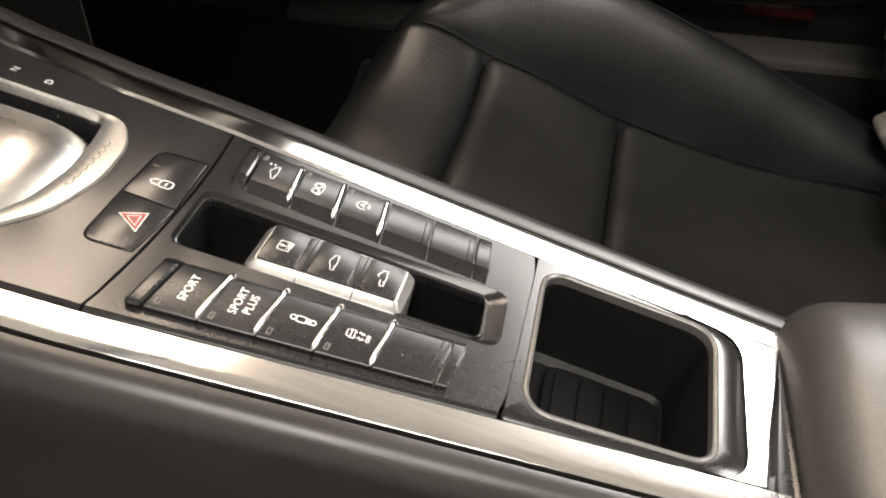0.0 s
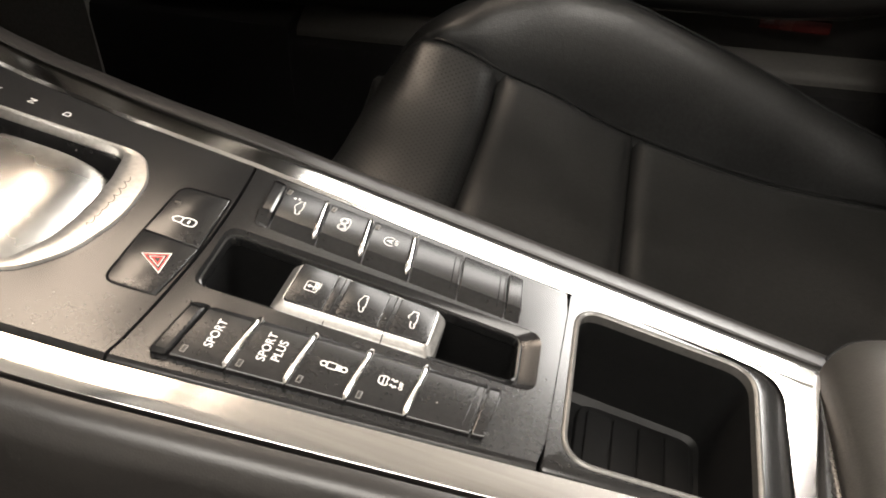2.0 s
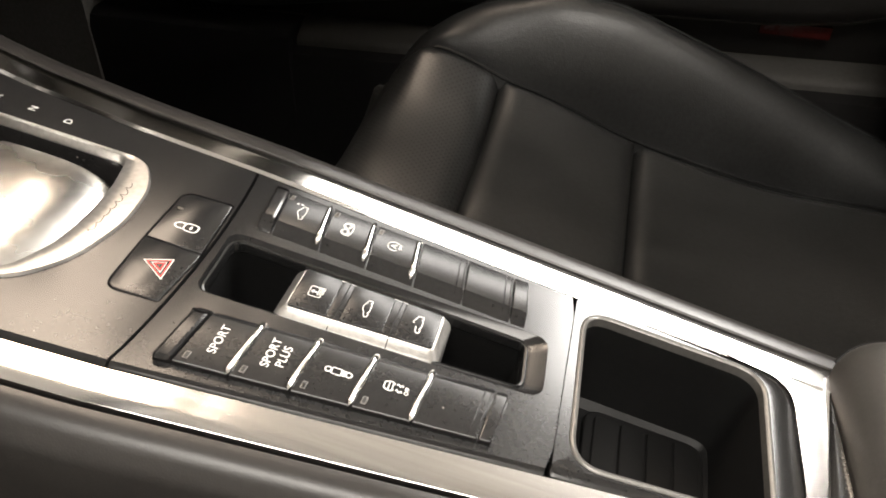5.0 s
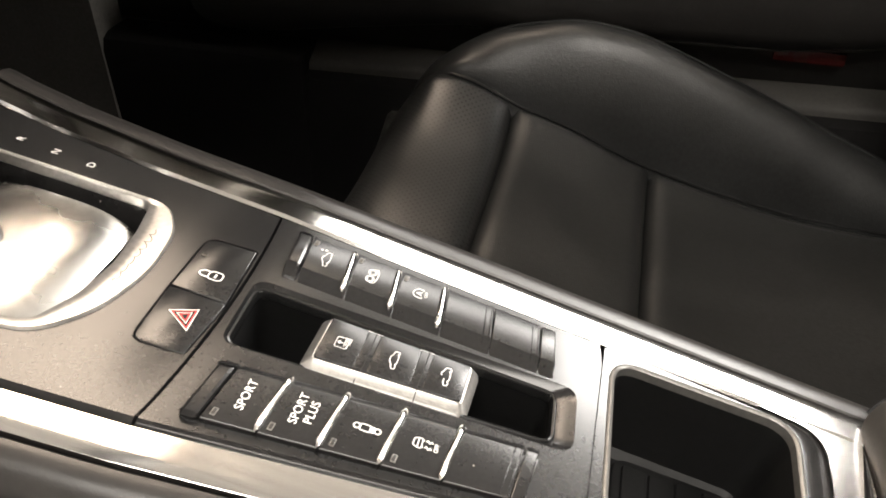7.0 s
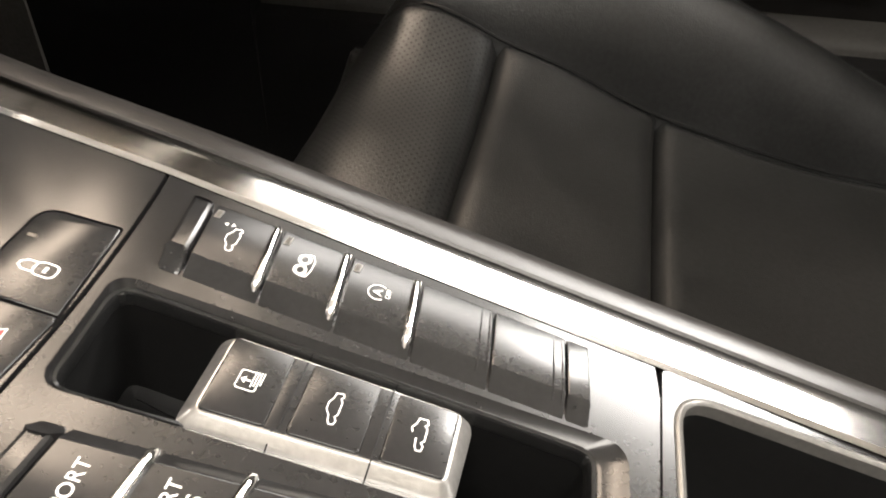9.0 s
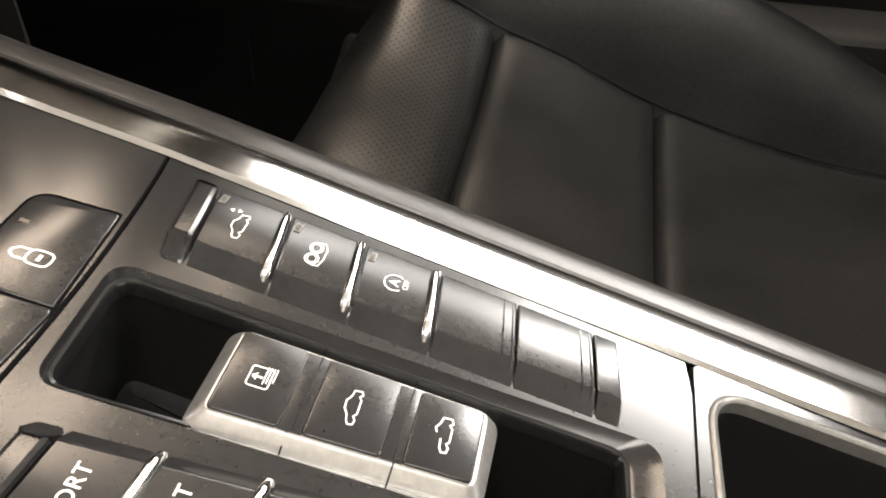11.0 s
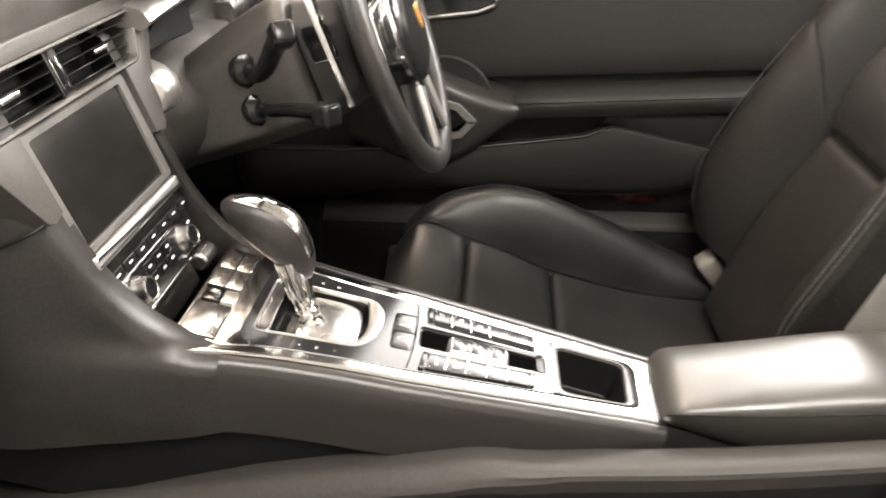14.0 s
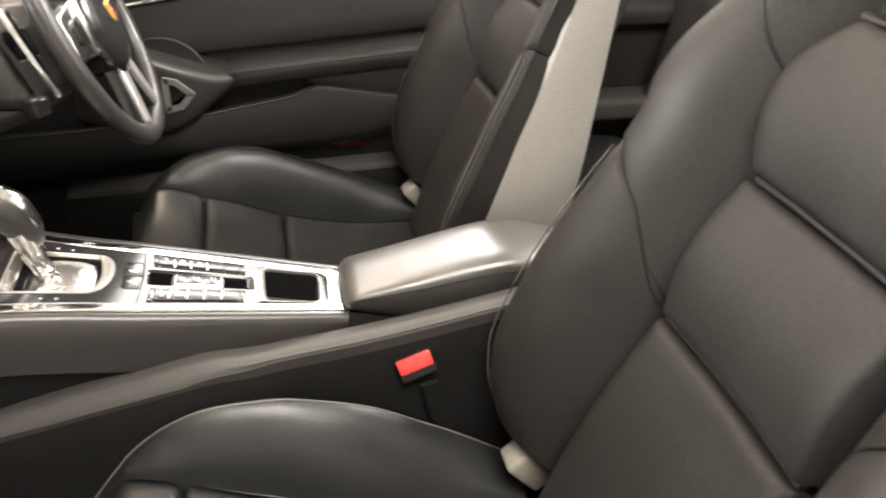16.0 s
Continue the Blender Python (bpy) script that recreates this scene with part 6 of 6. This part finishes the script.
# two air vents over the screen
vent_out = rounded([(-0.128, 0.2035), (0.128, 0.2035), (0.1635, 0.2525), (-0.1635, 0.2525)], [0.016, 0.016, 0.006, 0.006], 6)
vent_in = inset(vent_out, 0.0030)
bm = bmesh.new()
loft(bm, [at_z(vent_out, -0.03), at_z(vent_out, 0.0100), at_z(inset(vent_out, 0.0006), 0.0108), at_z(inset(vent_out, 0.0024), 0.0108), at_z(vent_in, 0.0100), at_z(vent_in, -0.028)], False, False)
bm.transform(SM)
part("vent_frame", bm, FRAME_GREY, stack, "thin satin vent frame")
on_stack("vent_floor", inset(vent_out, 0.001), -0.034, -0.026, DEEP, stack, "dark vent floor")
for side in (-1, 1):
    for k in range(4):
        bm = bmesh.new()
        y = 0.2120 + 0.0102 * k
        x0, x1 = sorted((side * 0.0095, side * (0.120 + 0.724 * (y - 0.2035))))
        box(bm, (x0, y - 0.0007, -0.018), (x1, y + 0.0007, 0.0040), 0.0005, 1)
        bm.transform(SM)
        part("vent_slat", bm, GLOSS, stack, "thin black vent slat")
    on_stack("vent_tab", rect(side * 0.078 - 0.014, side * 0.078 + 0.014, 0.2270, 0.2315, 0.0018), 0.0, 0.0075, CHROME, stack, "silver vent tab")
# one fascia frames the vents and runs down beside the screen
rise = [Vector(p) for p in ((0.0965, 0.134), (0.112, 0.130), (0.119, 0.1325), (0.128, 0.150), (0.1505, 0.196), (0.186, 0.234), (0.212, 0.262), (0.212, 0.268))]
drop = [Vector(p) for p in ((0.1645, 0.2530), (0.1655, 0.2505), (0.1340, 0.2070), (0.1290, 0.2035), (0.1200, 0.2025), (0.0965, 0.2025))]
on_stack("fascia", rise + [Vector((-p.x, p.y)) for p in rise[::-1] + drop[::-1]] + drop, -0.03, 0.0095, DASH_SKIN, stack, "grained grey fascia round the vents", 0.0012)
on_stack("vent_divider", rect(-0.0095, 0.0095, 0.2066, 0.2495, 0.002), -0.026, 0.0045, GLOSS, stack, "black block between the vents")
bm = bmesh.new()
lathe(bm, [(0.016, -0.0030), (0.0185, -0.0020), (0.0190, 0.0), (0.0185, 0.0020), (0.016, 0.0030)], SM @ Matrix.Translation((0.0, 0.2280, -0.0095)) @ Matrix.Rotation(radians(90), 4, "Y"), 24)
part("vent_wheel", bm, SOFT, stack, "ribbed vent thumb wheel")
for x in (-0.0048, 0.0048):
    bm = bmesh.new()
    box(bm, (x - 0.0006, 0.2140, 0.0040), (x + 0.0006, 0.2420, 0.0052), 0.0003, 1)
    bm.transform(SM)
    part("wheel_edge", bm, CHROME, stack, "thin bright edge beside the thumb wheel")
# leather spars that sweep from the console up to the dashboard
SPAR = spline([(-0.150, 0, 0.5288), (-0.185, 0, 0.5390), (-0.222, 0, 0.5655), (-0.252, 0, 0.6050), (-0.275, 0, 0.6550), (-0.300, 0, 0.7150), (-0.322, 0, 0.770)], 5)
for y0, y1 in ((-0.100, -0.147), (0.085, 0.116)):
    spar = thing("console_spar", "black leather spar sweeping up to the dashboard", "trim panel", base=(-0.35, (y0 + y1) / 2, 0.42))
    sgn = 1 if y1 > y0 else -1
    tops = [Vector((p.x, p.z)) for p in SPAR] + [Vector((-0.37, 0.79)), Vector((-0.45, 0.80))]
    foot = spline([(-0.155, 0.4565, 0), (-0.20, 0.4530, 0), (-0.27, 0.4500, 0), (-0.36, 0.4470, 0), (-0.52, 0.440, 0)], 12)

    def side_y(p):
        """How far out the cover stands; flush with the console's side at its rear end."""
        flare = abs(y1) + curve_at([(-0.52, 0.018), (-0.30, 0.0), (-0.22, -0.010), (-0.14, -0.030)], p.x)
        local = CON.inverted() @ Vector((p.x, 0, p.y))
        flush = half(local.x) + curve_at([(-0.074, 0.0385), (-0.052, 0.0355), (-0.030, 0.0330), (-0.011, 0.0305), (-0.005, 0.0280), (-0.0016, 0.0245), (-0.0006, 0.0210)], local.z) + curve_at([(-0.30, 0.0012), (-0.185, 0.0008), (-0.165, 0.0), (-0.150, -0.0012)], p.x)
        k = min(1.0, max(0.0, (p.x + 0.34) / 0.13))
        return flare + (flush - flare) * k * k * (3 - 2 * k)
    bm = bmesh.new()
    loops = []
    for i, t in enumerate(tops):
        b = foot[round(i / (len(tops) - 1) * (len(foot) - 1))].to_2d()
        down = (b - t).normalized()
        r = min(0.024, 0.010 + 0.002 * i)
        row = [Vector((t.x, sgn * min(abs(y0), side_y(t) - r - 0.004), t.y))]
        for a in (0, 15, 30, 45, 60, 75, 90):
            p = t + down * r * (1 - math.cos(radians(a)))
            row.append(Vector((p.x, sgn * (side_y(p) - r + r * math.sin(radians(a))), p.y)))
        for v in span(0.0, 1.0, 12)[1:]:
            p = t + down * (r + ((b - t).length - r) * v)
            row.append(Vector((p.x, sgn * side_y(p), p.y)))
        row.append(Vector((b.x, sgn * min(abs(y0), side_y(b) - 0.010), b.y)))
        loops.append(row)
    loft(bm, loops)
    part("spar_cover", bm, LEATHER, spar, "grained leather cover", 60)
    bm = bmesh.new()
    edge = sgn * (abs(y1) - 0.001)
    sweep(bm, [(-0.345, edge, 0.644), (-0.315, edge, 0.659), (-0.300, edge, 0.666), (-0.287, edge - sgn * 0.005, 0.672), (-0.281, edge - sgn * 0.014, 0.675)], 0.0016, 6)
    part("spar_joint", bm, DEEP, spar, "dark joint line")

# ---- steering column and wheel ----
TIP = radians(20.5)
HUB = Vector((-0.062, 0.328, 0.742))
WM = Matrix.Translation(HUB) @ Matrix(((0, -math.sin(TIP), math.cos(TIP), 0), (1, 0, 0, 0), (0, math.cos(TIP), math.sin(TIP), 0), (0, 0, 0, 1)))
column = thing("steering_column", "black steering column with two stalks", "steering column", base=(-0.36, 0.36, 0.60))


def shroud(stations):
    bm = bmesh.new()
    loops = []
    for z, w, t, b in stations:
        loops.append([WM @ Vector((p.x, p.y, z)) for p in rounded([(-w, b + 0.024), (-0.55 * w, b), (0.55 * w, b), (w, b + 0.024), (w * 0.95, t - 0.024), (0.6 * w, t), (-0.6 * w, t), (-w * 0.95, t - 0.024)], 0.018, 5)])
    loft(bm, loops)
    return bm


part("lower_cover", shroud([(-0.36, 0.094, 0.045, -0.084), (-0.26, 0.092, 0.050, -0.086), (-0.18, 0.089, 0.072, -0.087), (-0.130, 0.086, 0.080, -0.086), (-0.114, 0.084, 0.079, -0.085), (-0.108, 0.078, 0.072, -0.079)]), DASH_SKIN, column, "grained column cover", 60)
part("column_core", shroud([(-0.120, 0.066, 0.058, -0.066), (-0.07, 0.062, 0.052, -0.062)]), DEEP, column, "dark gap ring")
front_shroud = part("front_shroud", shroud([(-0.104, 0.074, 0.066, -0.076), (-0.100, 0.080, 0.072, -0.082), (-0.080, 0.076, 0.068, -0.078), (-0.055, 0.068, 0.060, -0.070), (-0.046, 0.056, 0.050, -0.058)]), PLASTIC, column, "grained front shroud", 60)
bm = bmesh.new()
slab(bm, rounded([(-0.012, -0.016), (0.012, -0.018), (0.012, 0.014), (-0.012, 0.016)], 0.004, 4), -0.002, 0.0016, 0.0008)
bm.transform(WM @ Matrix.Translation((-0.0760, 0.020, -0.078)) @ Matrix.Rotation(radians(-96), 4, "Y") @ Matrix.Scale(1.35, 4))
part("adjuster_window", bm, GLOSS, front_shroud, "gloss black adjuster window")
bm = bmesh.new()
sweep(bm, [WM @ Matrix.Translation((-0.0770, 0.020, -0.078)) @ Matrix.Rotation(radians(-96), 4, "Y") @ (Vector(p) * 1.35) for p in ((0.012, -0.017, 0.001), (-0.010, -0.016, 0.001), (-0.012, -0.012, 0.001), (-0.012, 0.010, 0.001))], 0.0012, 6)
part("window_edge", bm, CHROME, front_shroud, "chrome edge")
for pts, r0 in (([(-0.228, 0.246, 0.697), (-0.214, 0.226, 0.698), (-0.196, 0.207, 0.712), (-0.178, 0.188, 0.742), (-0.166, 0.170, 0.757)], 0.0100), ([(-0.217, 0.246, 0.650), (-0.200, 0.224, 0.655), (-0.170, 0.200, 0.666), (-0.142, 0.182, 0.672), (-0.124, 0.170, 0.674)], 0.0078)):
    path = spline(pts, 4)
    bm = bmesh.new()
    sweep(bm, path, [r0 * (1.0 + 0.35 * (i / len(path)) ** 2) for i in range(len(path))], 14)
    stalk = part("stalk", bm, SOFT, column, "black control stalk")
    bm = bmesh.new()
    e, d = Vector(pts[-1]), (Vector(pts[-1]) - Vector(pts[-2])).normalized()
    q = d.to_track_quat("Z", "Y").to_matrix().to_4x4()
    box(bm, (-0.013, -0.013, -0.006), (0.013, 0.013, 0.022), 0.005, 3, Matrix.Translation(e) @ q)
    part("stalk_end", bm, SOFT, stalk, "stalk end cap")
    bm = bmesh.new()
    lathe(bm, [(0.023, -0.012), (0.022, 0.002), (0.017, 0.006), (0.010, 0.007)], Matrix.Translation(pts[0]) @ (Vector(pts[1]) - Vector(pts[0])).to_track_quat("Z", "Y").to_matrix().to_4x4(), 18)
    part("stalk_boot", bm, GLOSS, stalk, "round stalk boot")

wheel = thing("steering_wheel", "black leather three-spoke steering wheel with silver spokes", "steering wheel", base=HUB)


def on_wheel(bm):
    bm.transform(WM)
    return bm


bm = bmesh.new()
sweep(bm, [(0.178 * math.cos(a), 0.178 * math.sin(a), 0.0) for a in [2 * math.pi * k / 64 for k in range(64)]], 0.0158, 14, closed=True, flat=0.86, up=(0, 0, 1))
part("rim", on_wheel(bm), LEATHER, wheel, "leather covered rim", 60)
bm = bmesh.new()
lathe(bm, [(0.076, -0.030), (0.080, 0.0), (0.079, 0.012), (0.072, 0.021), (0.052, 0.028), (0.028, 0.0315), (0.0, 0.0325)], WORLD, 40, False)
part("airbag_cover", on_wheel(bm), SATIN, wheel, "black round airbag cover", 60)
bm = bmesh.new()
lathe(bm, [(0.0795, 0.004), (0.0835, 0.008), (0.0838, 0.013), (0.0790, 0.0155)], WORLD, 40, False)
part("airbag_ring", on_wheel(bm), CHROME, wheel, "chrome ring")
bm = bmesh.new()
slab(bm, rounded([(-0.011, 0.016), (-0.010, -0.006), (0.0, -0.016), (0.010, -0.006), (0.011, 0.016)], 0.003, 3), 0.026, 0.0335, 0.001)
crest = part("badge", on_wheel(bm), GOLD, wheel, "small gold shield badge")
bm = bmesh.new()
for u, v in ((-0.0055, 0.008), (0.0055, -0.003)):
    filled(bm, [(u - 0.0035, v - 0.004), (u + 0.0035, v - 0.004), (u + 0.0035, v + 0.004), (u - 0.0035, v + 0.004)], lambda a, b: Vector((a, b, 0.0337)), 0)
part("badge_field", on_wheel(bm), RED_PRINT, crest, "red badge field")
for a0, wide in ((0.10, 0.044), (math.pi - 0.10, 0.044), (-math.pi / 2 - 0.30, 0.020), (-math.pi / 2 + 0.30, 0.020)):
    c, s_ = math.cos(a0), math.sin(a0)
    for nm, grow, z0, z1, mt, r0, r1, lab in (("spoke", 0.0, -0.012, 0.006, GLOSS, 0.050, 0.170, "black spoke"), ("spoke_trim", -0.004, 0.004, 0.0120, CHROME if wide > 0.03 else SILVER, 0.078, 0.166, "silver spoke trim")):
        bm = bmesh.new()
        w0, w1 = wide + grow, wide * 0.72 + grow
        slab(bm, rounded([(c * r0 + s_ * w0, s_ * r0 - c * w0), (c * r1 + s_ * w1, s_ * r1 - c * w1), (c * r1 - s_ * w1, s_ * r1 + c * w1), (c * r0 - s_ * w0, s_ * r0 + c * w0)], 0.008, 4), z0, z1, 0.003)
        part(nm, on_wheel(bm), mt, wheel, lab)
    if wide > 0.03:
        bm = bmesh.new()
        slab(bm, rounded([(c * 0.098 - s_ * 0.022, s_ * 0.098 + c * 0.022), (c * 0.098 + s_ * 0.022, s_ * 0.098 - c * 0.022), (c * 0.136 + s_ * 0.016, s_ * 0.136 - c * 0.016), (c * 0.136 - s_ * 0.016, s_ * 0.136 + c * 0.016)], 0.008, 4), 0.009, 0.0150, 0.002)
        part("thumb_key", on_wheel(bm), GLOSS, wheel, "gloss black thumb key")
        bm = bmesh.new()
        y = 0.122 if c > 0 else -0.134
        slab(bm, rounded([(y - 0.010, 0.078), (y + 0.012, 0.074), (y + 0.006, -0.050), (y - 0.001, -0.052)], 0.003, 4), -0.056, -0.049, 0.0020)
        part("shift_paddle", on_wheel(bm), CHROME, wheel, "chrome shift paddle")
